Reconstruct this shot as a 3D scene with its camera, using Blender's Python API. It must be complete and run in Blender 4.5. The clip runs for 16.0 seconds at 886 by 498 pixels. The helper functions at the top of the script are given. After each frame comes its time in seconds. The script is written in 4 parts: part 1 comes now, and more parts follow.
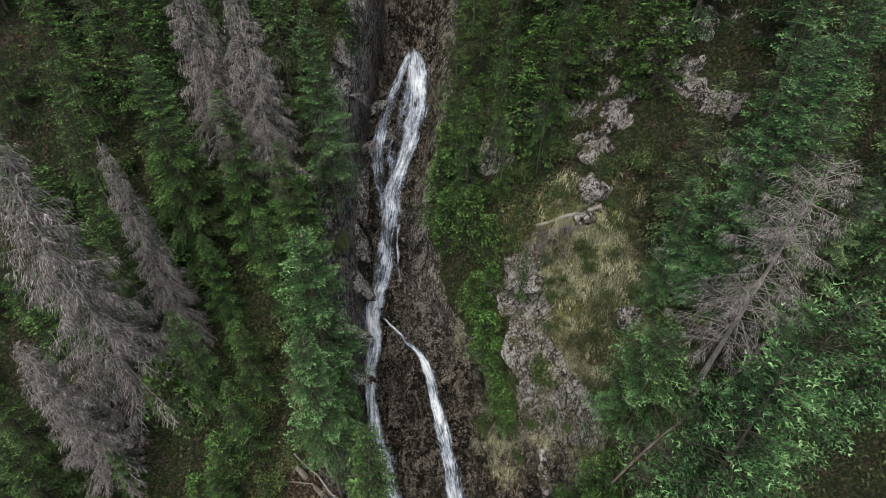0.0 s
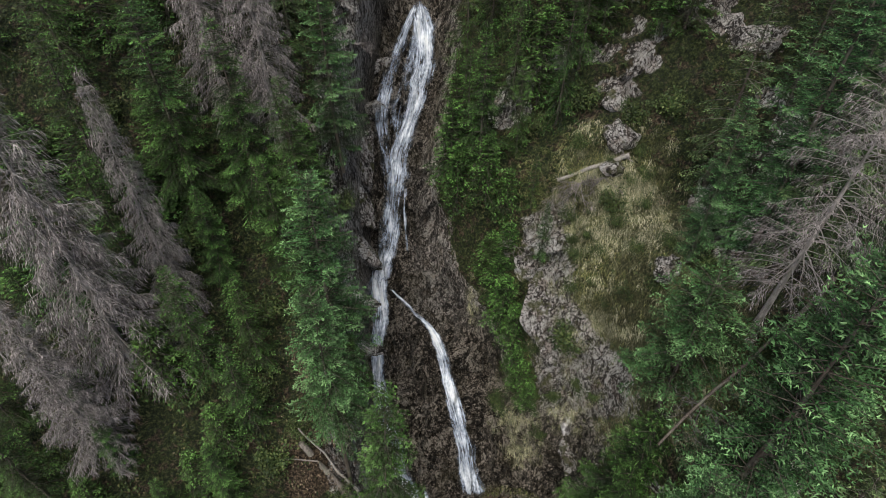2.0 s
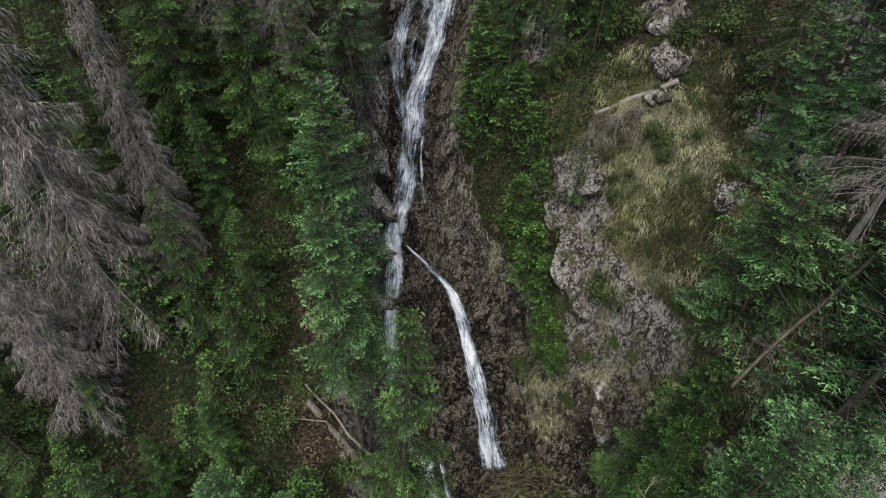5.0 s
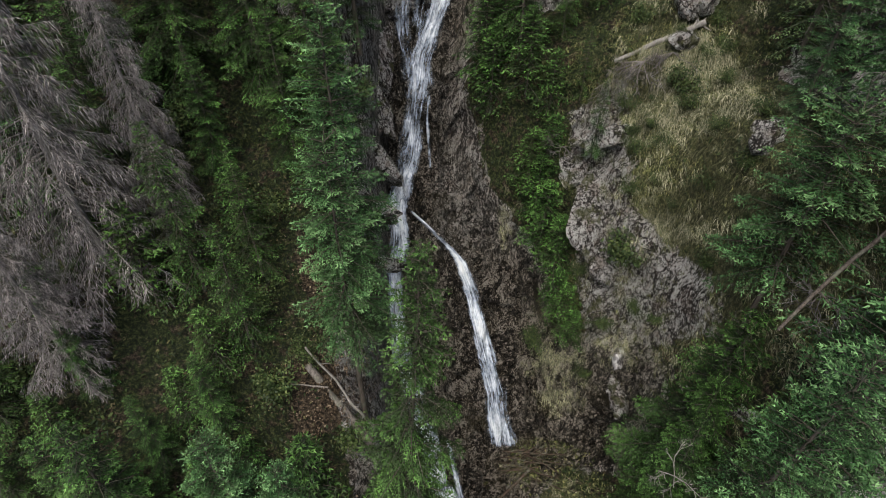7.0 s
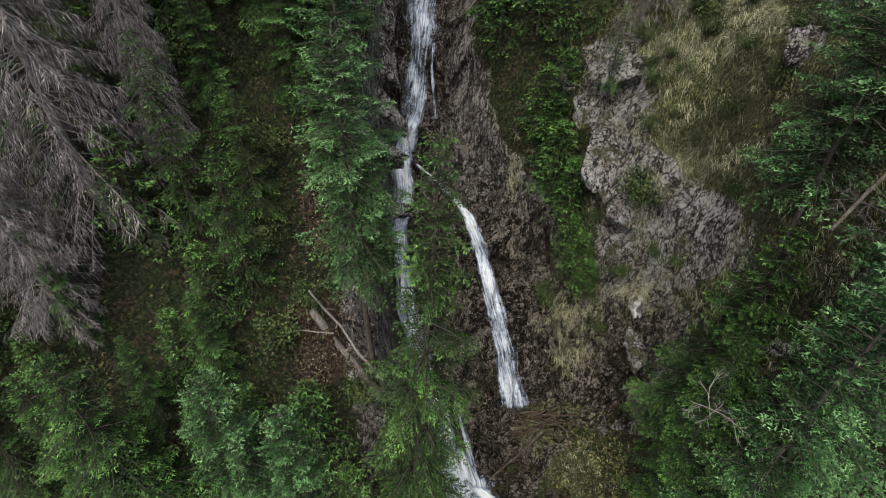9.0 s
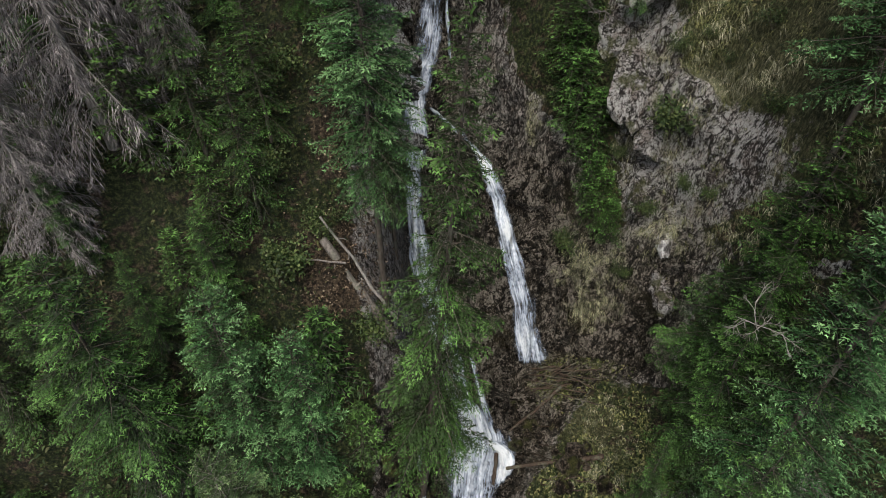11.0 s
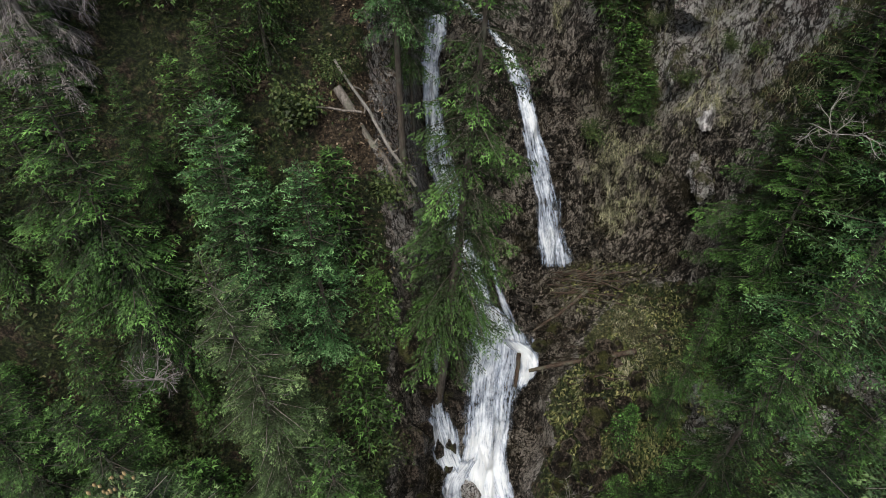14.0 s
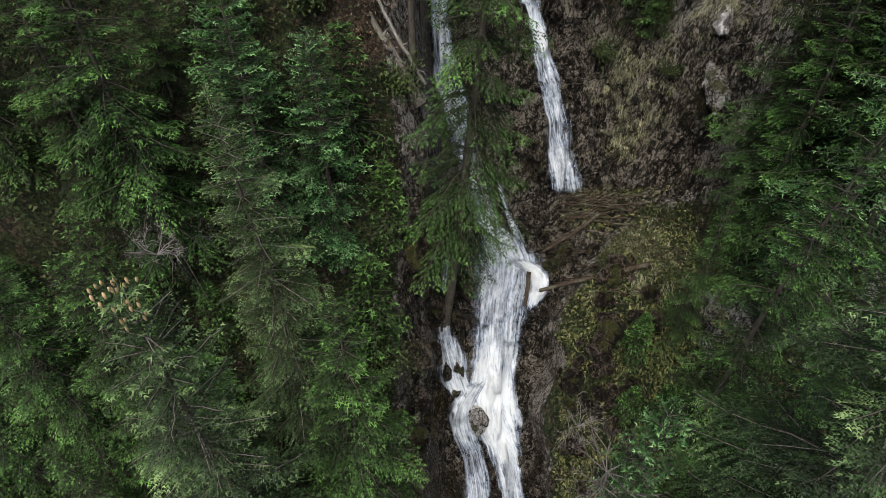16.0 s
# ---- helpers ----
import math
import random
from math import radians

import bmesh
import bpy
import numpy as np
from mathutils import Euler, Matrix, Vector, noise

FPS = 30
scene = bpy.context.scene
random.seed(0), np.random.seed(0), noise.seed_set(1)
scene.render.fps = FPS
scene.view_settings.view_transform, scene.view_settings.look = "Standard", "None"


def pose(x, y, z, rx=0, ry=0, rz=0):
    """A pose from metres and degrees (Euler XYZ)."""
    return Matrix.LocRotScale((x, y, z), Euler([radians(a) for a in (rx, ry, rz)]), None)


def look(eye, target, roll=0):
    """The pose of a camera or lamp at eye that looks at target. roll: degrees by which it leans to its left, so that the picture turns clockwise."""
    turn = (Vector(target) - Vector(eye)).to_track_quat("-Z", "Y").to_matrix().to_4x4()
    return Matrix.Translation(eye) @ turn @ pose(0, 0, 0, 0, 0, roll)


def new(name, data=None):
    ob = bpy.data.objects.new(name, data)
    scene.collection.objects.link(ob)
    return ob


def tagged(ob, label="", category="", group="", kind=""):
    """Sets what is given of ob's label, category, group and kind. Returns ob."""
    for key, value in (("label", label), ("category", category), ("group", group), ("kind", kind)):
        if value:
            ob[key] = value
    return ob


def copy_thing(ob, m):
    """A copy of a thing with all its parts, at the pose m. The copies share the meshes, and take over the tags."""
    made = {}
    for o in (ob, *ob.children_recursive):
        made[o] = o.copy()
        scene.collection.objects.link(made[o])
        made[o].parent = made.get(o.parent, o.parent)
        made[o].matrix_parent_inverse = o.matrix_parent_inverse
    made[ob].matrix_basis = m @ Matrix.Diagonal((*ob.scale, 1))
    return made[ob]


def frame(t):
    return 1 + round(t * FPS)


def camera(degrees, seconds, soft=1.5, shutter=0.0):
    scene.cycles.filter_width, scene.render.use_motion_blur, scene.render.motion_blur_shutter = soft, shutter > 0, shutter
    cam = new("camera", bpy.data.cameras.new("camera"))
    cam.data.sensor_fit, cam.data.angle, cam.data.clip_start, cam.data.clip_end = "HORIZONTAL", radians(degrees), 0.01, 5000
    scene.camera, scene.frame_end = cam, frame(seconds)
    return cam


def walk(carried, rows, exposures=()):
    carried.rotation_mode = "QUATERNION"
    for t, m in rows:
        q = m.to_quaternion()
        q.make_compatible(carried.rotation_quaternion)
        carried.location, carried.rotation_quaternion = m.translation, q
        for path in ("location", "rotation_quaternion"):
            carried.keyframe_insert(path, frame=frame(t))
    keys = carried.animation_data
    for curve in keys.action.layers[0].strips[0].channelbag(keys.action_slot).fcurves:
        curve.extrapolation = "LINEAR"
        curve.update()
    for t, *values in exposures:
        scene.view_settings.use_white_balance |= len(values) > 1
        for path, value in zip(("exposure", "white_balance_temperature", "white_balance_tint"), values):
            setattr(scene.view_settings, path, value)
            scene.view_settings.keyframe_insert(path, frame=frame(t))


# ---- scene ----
cam = camera(78.7, 16.0, soft=0.55)
METRES, EYE, TILT, LEAN, TURN = 28.0, 50.0, -42.0, 0.0, 0.0
ROWS = [
    (0.0, 0.0, 0.0, 0.0, 0.0, 0.0, -0.0),
    (0.5, -0.006, 0.026, -0.0221, 0.07, 0.01, -0.03),
    (1.0, -0.015, 0.0526, -0.0446, 0.12, 0.03, -0.06),
    (1.5, -0.0263, 0.073, -0.0665, 0.11, 0.01, -0.09),
    (2.0, -0.0411, 0.0922, -0.0892, -0.58, 0.03, 0.66),
    (2.5, -0.0509, 0.1073, -0.1058, -0.76, 0.01, 0.85),
    (3.0, -0.0608, 0.1239, -0.1256, -0.67, -0.01, 0.72),
    (3.5, -0.0654, 0.1434, -0.1424, -0.64, -0.01, 0.66),
    (4.0, -0.0692, 0.1696, -0.1622, -0.25, -0.01, 0.27),
    (6.5, -0.0902, 0.2506, -0.2505, -0.14, -0.07, 0.2),
    (7.0, -0.0924, 0.2677, -0.2754, -0.07, -0.07, 0.16),
    (7.5, -0.097, 0.2815, -0.2991, -0.22, -0.12, 0.25),
    (8.0, -0.1031, 0.2942, -0.3229, -0.53, -0.11, 0.67),
    (8.5, -0.1114, 0.3057, -0.3462, -0.58, -0.09, 0.72),
    (9.0, -0.1193, 0.3185, -0.3749, -0.62, -0.06, 0.75),
    (11.5, -0.15, 0.3806, -0.5196, -0.29, 0.11, 0.45),
    (12.0, -0.1554, 0.3928, -0.5548, -0.3, 0.06, 0.41),
    (12.5, -0.1591, 0.4037, -0.5876, -0.24, 0.04, 0.4),
    (13.0, -0.1637, 0.416, -0.6217, -0.19, 0.0, 0.36),
    (13.5, -0.169, 0.4276, -0.6531, -0.02, -0.02, 0.17),
    (14.0, -0.1719, 0.4392, -0.6876, 0.14, -0.06, -0.01),
    (14.5, -0.1724, 0.4465, -0.7201, 0.28, -0.07, -0.19),
    (15.0, -0.1747, 0.4522, -0.7563, 0.27, -0.1, -0.21),
    (15.5, -0.1775, 0.4561, -0.7914, 0.24, -0.12, -0.23),
    (16.0, -0.185, 0.4593, -0.8306, 0.23, -0.13, -0.22),
]
walk(cam, [(t, pose(0, 0, EYE, TILT, LEAN, TURN) @ pose(METRES * x, METRES * y, METRES * z, 90 + pitch, roll, yaw)) for t, x, y, z, yaw, pitch, roll in ROWS])

# ---------------- light ----------------
world = bpy.data.worlds.new("overcast_sky")
world.use_nodes = True
scene.world = world
wn = world.node_tree
sky = wn.nodes.new("ShaderNodeTexSky")
sky.sky_type, sky.sun_disc = "NISHITA", False
sky.sun_elevation, sky.sun_rotation = radians(64), radians(200)
sky.air_density, sky.dust_density, sky.ozone_density = 1.0, 4.0, 1.0
wn.links.new(sky.outputs[0], wn.nodes["Background"].inputs[0])
wn.nodes["Background"].inputs[1].default_value = 0.10
sun = new("sun", bpy.data.lights.new("sun", "SUN"))
sun.data.energy, sun.data.angle, sun.data.color = 2.6, radians(55), (0.97, 0.95, 0.82)
sun.matrix_world = look((-12, -18, 90), (0, 20, 15))
scene.view_settings.exposure = 0.5

# ---------------- noise in numpy ----------------
def hash01(i, j, seed=0):
    """A random number in 0..1 for each pair of whole numbers."""
    h = (i.astype(np.int64) * 374761393 + j.astype(np.int64) * 668265263 + seed * 1442695041) & 0xFFFFFFFF
    h = ((h ^ (h >> 13)) * 1274126177) & 0xFFFFFFFF
    return ((h ^ (h >> 16)) & 0xFFFFFF) / 16777215.0


def smooth_noise(x, y, seed=0):
    i, j = np.floor(x), np.floor(y)
    a, b = x - i, y - j
    a, b = a * a * (3 - 2 * a), b * b * (3 - 2 * b)
    n00, n10 = hash01(i, j, seed), hash01(i + 1, j, seed)
    n01, n11 = hash01(i, j + 1, seed), hash01(i + 1, j + 1, seed)
    return (n00 * (1 - a) + n10 * a) * (1 - b) + (n01 * (1 - a) + n11 * a) * b - 0.5


def fbm(x, y, octaves=4, seed=0):
    total, size = 0.0, 1.0
    for k in range(octaves):
        total = total + size * smooth_noise(x * 2 ** k + 17.3 * k, y * 2 ** k - 9.1 * k, seed + k)
        size *= 0.5
    return total


def crag(x, y, seed=0):
    """Broken rock: each cell of a loose mosaic is a facet with its own height and tilt."""
    ci, cj = np.floor(x), np.floor(y)
    best = np.full(np.shape(x), 9.0)
    out = np.zeros(np.shape(x))
    for di in (-1, 0, 1):
        for dj in (-1, 0, 1):
            i, j = ci + di, cj + dj
            px, py = i + 0.1 + 0.8 * hash01(i, j, seed), j + 0.1 + 0.8 * hash01(i, j, seed + 1)
            dist = (x - px) ** 2 + (y - py) ** 2
            h = hash01(i, j, seed + 2) - 0.5 + (x - px) * (hash01(i, j, seed + 3) - 0.5) * 1.6 + (y - py) * (hash01(i, j, seed + 4) - 0.5) * 1.6
            out = np.where(dist < best, h, out)
            best = np.minimum(best, dist)
    return out


def smooth(a, b, x):
    t = np.clip((x - a) / (b - a), 0, 1)
    return t * t * (3 - 2 * t)


# ---------------- the shape of the gully ----------------
# The hillside is a slope of 48 degrees; x runs along it, v up it, and d is the depth under the flight line.
SLOPE = 48.0
V_AT = [-60, -38, -32, -27, -24, -22, -20, -14, -9, -4, 2, 8, 16, 30]
FLOOR = [41.5, 41.5, 41.2, 40.2, 40.3, 42.0, 43.0, 42.2, 41.8, 42.8, 43.0, 43.4, 43.0, 42.0]
LEFT_EDGE = [-5.6, -5.4, -5.6, -5.6, -5.5, -5.3, -5.3, -5.8, -6.1, -6.0, -6.1, -6.0, -4.6, -4]
RIGHT_EDGE = [0, -0.6, -0.9, -0.2, 1.2, 3.2, 4.6, 3.6, 2.0, -1.2, -2.6, -1.6, -0.8, 0]
RIGHT_STEEP = [0.5, 0.4, 0.35, 0.35, 0.35, 0.5, 1.2, 1.5, 1.5, 1.3, 1.35, 1.3, 1.2, 1.0]
RIGHT_HIGH = [11, 11, 11, 11, 10.5, 11, 11.5, 12, 13, 13.5, 12.5, 13.5, 14, 13]
LEFT_HIGH = [6.0, 5.5, 5.0, 3.2, 4.2, 7.0, 8.6, 9.2, 8.4, 9.4, 10.2, 10.5, 9, 7]


def depth_of(x, v, fine=True):
    """How deep the ground lies under the flight line's plane, and the masks of bare rock, of the wet channel and of the pale outcrop."""
    wob = fbm(v * 0.35, x * 0.02, 3, 5) * 1.2 + fbm(v * 1.1, x * 0.1, 2, 7) * 0.35
    floor = np.interp(v, V_AT, FLOOR)
    xl, xr = np.interp(v, V_AT, LEFT_EDGE) + wob * 0.25, np.interp(v, V_AT, RIGHT_EDGE) + wob * 0.7
    left = np.clip(xl - x, 0, None)
    right = np.clip(x - xr, 0, None)
    lhigh, rhigh = np.interp(v, V_AT, LEFT_HIGH), np.interp(v, V_AT, RIGHT_HIGH)
    steep = np.interp(v, V_AT, RIGHT_STEEP)
    lrise = lhigh * (0.8 * smooth(-0.2, 0.7, left) + 0.2 * smooth(0.5, 2.6, left)) + 0.12 * np.clip(left - 2.4, 0, 12)
    rrise = rhigh * (1 - np.exp(-right * steep / rhigh * 1.15)) + 1.4 * smooth(0, 0.9, right) * smooth(-22.5, -25, v)
    spur = 6.5 * smooth(8.0, 10.2, x) * smooth(-24, -15, v) * smooth(1, -6, v)
    d = floor - lrise - rrise - spur
    bank = np.interp(v, [-26, -21, -17, -14], [0.9, 1.3, 2.6, 2.6])
    channel = smooth(0.5, 0.05, left) * smooth(bank, bank * 0.25, right)
    wall = smooth(2.4, 1.2, left) * smooth(bank, bank * 0.25, right)
    low = smooth(-5, -9, v) * smooth(-14, -11, v)
    outcrop = np.exp(-((x - 5.5 - 0.13 * (-4 - v) - 0.7 * low) / (1.15 + 0.85 * low)) ** 4) * smooth(-17.5, -12.5, v) * smooth(0.5, -1.5, v)
    foot = np.exp(-((x - 6.2) / 2.6) ** 4) * smooth(-22, -20, v) * smooth(-11, -14, v)
    d = d - outcrop * 0.6
    patch = smooth(0.12, 0.30, fbm(x * 0.30 + 3, v * 0.30, 4, 31)) * smooth(1, 5, right) * (1 - np.exp(-((x - 8.6) / 2.0) ** 4 - ((v + 4) / 8) ** 4))
    rocky = np.clip(np.maximum(wall, np.maximum(outcrop * 1.1, np.maximum(foot, patch * 0.9))), 0, 1)
    d = d + (fbm(x * 0.16, v * 0.16, 4, 11) * 1.5 + fbm(x * 0.7, v * 0.7, 3, 23) * 0.6) * (1 - 0.7 * channel)
    drained = smooth(-3.6, -2.0, x) * smooth(-9.5, -6.0, v) * smooth(7, 2, v)
    wet = np.clip(np.maximum(channel, wall * smooth(-17, -21, v)) * (1 - 0.4 * drained) + foot, 0, 1)
    if fine:
        wx, wv = x + fbm(x * 0.8, v * 0.8, 3, 41) * 0.9, v + fbm(x * 0.8 + 9, v * 0.8, 3, 43) * 0.9
        broken = crag(wx * 0.42, wv * 0.26, 51) * 1.25 + crag(wx * 1.15, wv * 0.5, 57) * 0.5 + crag(wx * 2.6, wv * 1.1, 63) * 0.2
        ribs = abs(fbm(wx * 1.7, wv * 0.35, 4, 67)) * 0.8
        d = d + (broken + ribs) * rocky * (1 - 0.25 * channel) + fbm(x * 2.2, v * 2.2, 3, 71) * 0.22
    return d, rocky, wet, outcrop


PROFILE_V = np.arange(-900.0, 1500.0, 0.5)
PROFILE_A = np.radians(np.interp(PROFILE_V, [-900, -160, -75, -44, 34, 90, 260, 700, 1500], [-22, -8, 10, 48, 48, 40, 24, 6, -14]))
_zero = int(np.argmin(abs(PROFILE_V)))
_py, _pz = np.cumsum(np.cos(PROFILE_A)) * 0.5, np.cumsum(np.sin(PROFILE_A)) * 0.5
_REF = 42.0
_tilt = radians(90 - SLOPE)
PROFILE_Y = _py - _py[_zero] + _REF * math.cos(_tilt)
PROFILE_Z = _pz - _pz[_zero] + EYE - _REF * math.sin(_tilt)


def place(x, v, d):
    """World coordinates of a point at x along the hillside, v up it and d under the flight line."""
    a = np.interp(v, PROFILE_V, PROFILE_A)
    y, z = np.interp(v, PROFILE_V, PROFILE_Y), np.interp(v, PROFILE_V, PROFILE_Z)
    r = _REF - d
    return np.stack([x + 0 * v, y - r * np.sin(a), z + r * np.cos(a)], -1)


# ---------------- meshes and materials ----------------
def mesh_of(name, verts, faces, mat, soft=False):
    me = bpy.data.meshes.new(name)
    verts, faces = np.asarray(verts, np.float32), np.asarray(faces, np.int32)
    k = faces.shape[1]
    me.vertices.add(len(verts))
    me.vertices.foreach_set("co", verts.ravel())
    me.loops.add(faces.size)
    me.loops.foreach_set("vertex_index", faces.ravel())
    me.polygons.add(len(faces))
    me.polygons.foreach_set("loop_start", np.arange(0, faces.size, k, dtype=np.int32))
    if soft:
        me.polygons.foreach_set("use_smooth", np.ones(len(faces), bool))
    me.update(calc_edges=True)
    me.validate()
    me.materials.append(mat)
    return me


def part(name, me, parent, label=""):
    ob = new(name, me)
    ob.parent = parent
    return tagged(ob, label)


def grid_faces(rows, cols):
    a = (np.arange(rows - 1)[:, None] * cols + np.arange(cols - 1)[None, :]).ravel()
    return np.stack([a, a + 1, a + cols + 1, a + cols], 1)


class Shade:
    """A node material, and short ways to add nodes to it."""

    def __init__(self, name, rough=0.7):
        self.mat = bpy.data.materials.new(name)
        self.mat.use_nodes = True
        self.nodes, self.links = self.mat.node_tree.nodes, self.mat.node_tree.links
        self.bsdf = self.nodes["Principled BSDF"]
        self.bsdf.inputs["Roughness"].default_value = rough
        self.bsdf.inputs["Specular IOR Level"].default_value = 0.3
        self.obj = self.nodes.new("ShaderNodeNewGeometry").outputs["Position"]

    def put(self, value, socket):
        if isinstance(value, (int, float, tuple)):
            socket.default_value = value
        else:
            self.links.new(value, socket)

    def noise(self, scale, detail=4, rough=0.6, stretch=None, vector=None, dist=0.0):
        n = self.nodes.new("ShaderNodeTexNoise")
        n.inputs["Scale"].default_value, n.inputs["Detail"].default_value = scale, detail
        n.inputs["Roughness"].default_value, n.inputs["Distortion"].default_value = rough, dist
        vec = vector or self.obj
        if stretch:
            m = self.nodes.new("ShaderNodeMapping")
            m.inputs["Scale"].default_value = stretch
            self.links.new(vec, m.inputs[0])
            vec = m.outputs[0]
        self.links.new(vec, n.inputs["Vector"])
        return n.outputs["Fac"]

    def voronoi(self, scale, feature="F1", vector=None, out="Distance"):
        n = self.nodes.new("ShaderNodeTexVoronoi")
        n.feature = feature
        n.inputs["Scale"].default_value = scale
        self.links.new(vector or self.obj, n.inputs["Vector"])
        return n.outputs[out]

    def ramp(self, fac, *stops):
        n = self.nodes.new("ShaderNodeValToRGB")
        while len(n.color_ramp.elements) < len(stops):
            n.color_ramp.elements.new(0.5)
        for e, (at, c) in zip(n.color_ramp.elements, stops):
            e.position = at
            e.color = (*c, 1) if isinstance(c, tuple) else (c, c, c, 1)
        self.put(fac, n.inputs[0])
        return n.outputs[0]

    def mix(self, fac, a, b, how="MIX"):
        n = self.nodes.new("ShaderNodeMix")
        n.data_type, n.blend_type = "RGBA", how
        self.put(fac, n.inputs["Factor"])
        for value, socket in ((a, n.inputs["A"]), (b, n.inputs["B"])):
            self.put((*value, 1) if isinstance(value, tuple) and len(value) == 3 else value, socket)
        return n.outputs["Result"]

    def math(self, how, a, b=0.0):
        n = self.nodes.new("ShaderNodeMath")
        n.operation = how
        self.put(a, n.inputs[0])
        self.put(b, n.inputs[1])
        return n.outputs[0]

    def attr(self, name):
        n = self.nodes.new("ShaderNodeAttribute")
        n.attribute_name = name
        return n.outputs["Fac"]

    def island(self):
        return self.nodes.new("ShaderNodeNewGeometry").outputs["Random Per Island"]

    def chance(self):
        return self.nodes.new("ShaderNodeObjectInfo").outputs["Random"]

    def bump(self, height, strength=0.5, distance=0.05):
        n = self.nodes.new("ShaderNodeBump")
        n.inputs["Strength"].default_value, n.inputs["Distance"].default_value = strength, distance
        self.links.new(height, n.inputs["Height"])
        self.links.new(n.outputs[0], self.bsdf.inputs["Normal"])

    def done(self, color=None, rough=None):
        if color is not None:
            self.put((*color, 1) if isinstance(color, tuple) else color, self.bsdf.inputs["Base Color"])
        if rough is not None:
            self.put(rough, self.bsdf.inputs["Roughness"])
        return self.mat


def needle_material(name, dark, mid, light):
    s = Shade(name, 0.6)
    # Young shoots are lighter; shade inside the crown is painted in as well.
    age_shade = s.math("ADD", s.math("MULTIPLY", s.island(), 0.20), s.math("MULTIPLY", s.attr("shoot_shade"), 0.86))
    tone = s.ramp(age_shade, (0.18, dark), (0.55, mid), (0.95, light))
    for scale, low, high in ((0.7, 0.65, 1.25), (2.6, 0.6, 1.35)):
        tone = s.mix(1.0, tone, s.ramp(s.noise(scale, 3), (0.38, low), (0.62, high)), "MULTIPLY")
    tone = s.mix(s.math("MULTIPLY", s.chance(), 0.3), tone, s.mix(0.5, tone, (0.09, 0.10, 0.03)))
    s.done(tone)
    leaf = s.nodes.new("ShaderNodeBsdfTranslucent")
    s.links.new(tone, leaf.inputs[0])
    both = s.nodes.new("ShaderNodeMixShader")
    both.inputs[0].default_value = 0.15
    s.links.new(s.bsdf.outputs[0], both.inputs[1])
    s.links.new(leaf.outputs[0], both.inputs[2])
    s.links.new(both.outputs[0], s.nodes["Material Output"].inputs[0])
    return s.mat


# Each first colour holds old needles plus painted shade of the inner crown.
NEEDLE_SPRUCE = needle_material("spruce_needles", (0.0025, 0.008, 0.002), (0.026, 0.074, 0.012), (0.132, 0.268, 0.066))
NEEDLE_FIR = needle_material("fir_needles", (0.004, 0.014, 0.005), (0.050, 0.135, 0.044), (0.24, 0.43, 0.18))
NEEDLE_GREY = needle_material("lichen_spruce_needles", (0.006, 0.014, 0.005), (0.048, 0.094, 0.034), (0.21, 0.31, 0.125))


def bark_material(name, a, b):
    s = Shade(name, 0.85)
    grain = s.noise(14, 5, 0.7, (1, 1, 0.18))
    s.bump(grain, 0.7, 0.03)
    tone = s.mix(s.ramp(s.noise(2.2, 3), (0.5, 0.0), (0.68, 0.6)), s.ramp(grain, (0.35, a), (0.65, b)), (0.13, 0.14, 0.105))
    return s.done(tone)


BARK = bark_material("spruce_bark", (0.035, 0.028, 0.023), (0.115, 0.095, 0.082))
DEADWOOD = bark_material("bleached_dead_wood", (0.14, 0.125, 0.12), (0.34, 0.315, 0.30))
ROTTEN = bark_material("rotten_wood", (0.06, 0.05, 0.046), (0.25, 0.22, 0.20))
WET_WOOD = bark_material("wet_driftwood", (0.018, 0.012, 0.009), (0.085, 0.058, 0.042))


def twig_material():
    s = Shade("dead_twigs", 0.85)
    tone = s.ramp(s.island(), (0.0, (0.055, 0.046, 0.046)), (0.5, (0.155, 0.136, 0.138)), (1.0, (0.42, 0.385, 0.38)))
    return s.done(s.mix(1.0, tone, s.ramp(s.noise(0.8, 3), (0.3, 0.75), (0.7, 1.15)), "MULTIPLY"))


TWIGS = twig_material()


def stone_cells(s, scale, stretch, vec_noise=0.35):
    """Broken stone: a tone for each block, and the distance to its cracks."""
    warp = s.nodes.new("ShaderNodeTexNoise")
    warp.inputs["Scale"].default_value, warp.inputs["Detail"].default_value = scale * 0.9, 4
    s.links.new(s.obj, warp.inputs["Vector"])
    add = s.nodes.new("ShaderNodeVectorMath")
    add.operation = "MULTIPLY_ADD"
    add.inputs[1].default_value = (vec_noise / scale * 3,) * 3
    s.links.new(warp.outputs["Color"], add.inputs[0])
    s.links.new(s.obj, add.inputs[2])
    m = s.nodes.new("ShaderNodeMapping")
    m.inputs["Scale"].default_value = stretch
    s.links.new(add.outputs[0], m.inputs[0])
    tone = s.nodes.new("ShaderNodeSeparateColor")
    s.links.new(s.voronoi(scale, "F1", m.outputs[0], "Color"), tone.inputs[0])
    return tone.outputs[0], s.voronoi(scale, "DISTANCE_TO_EDGE", m.outputs[0])


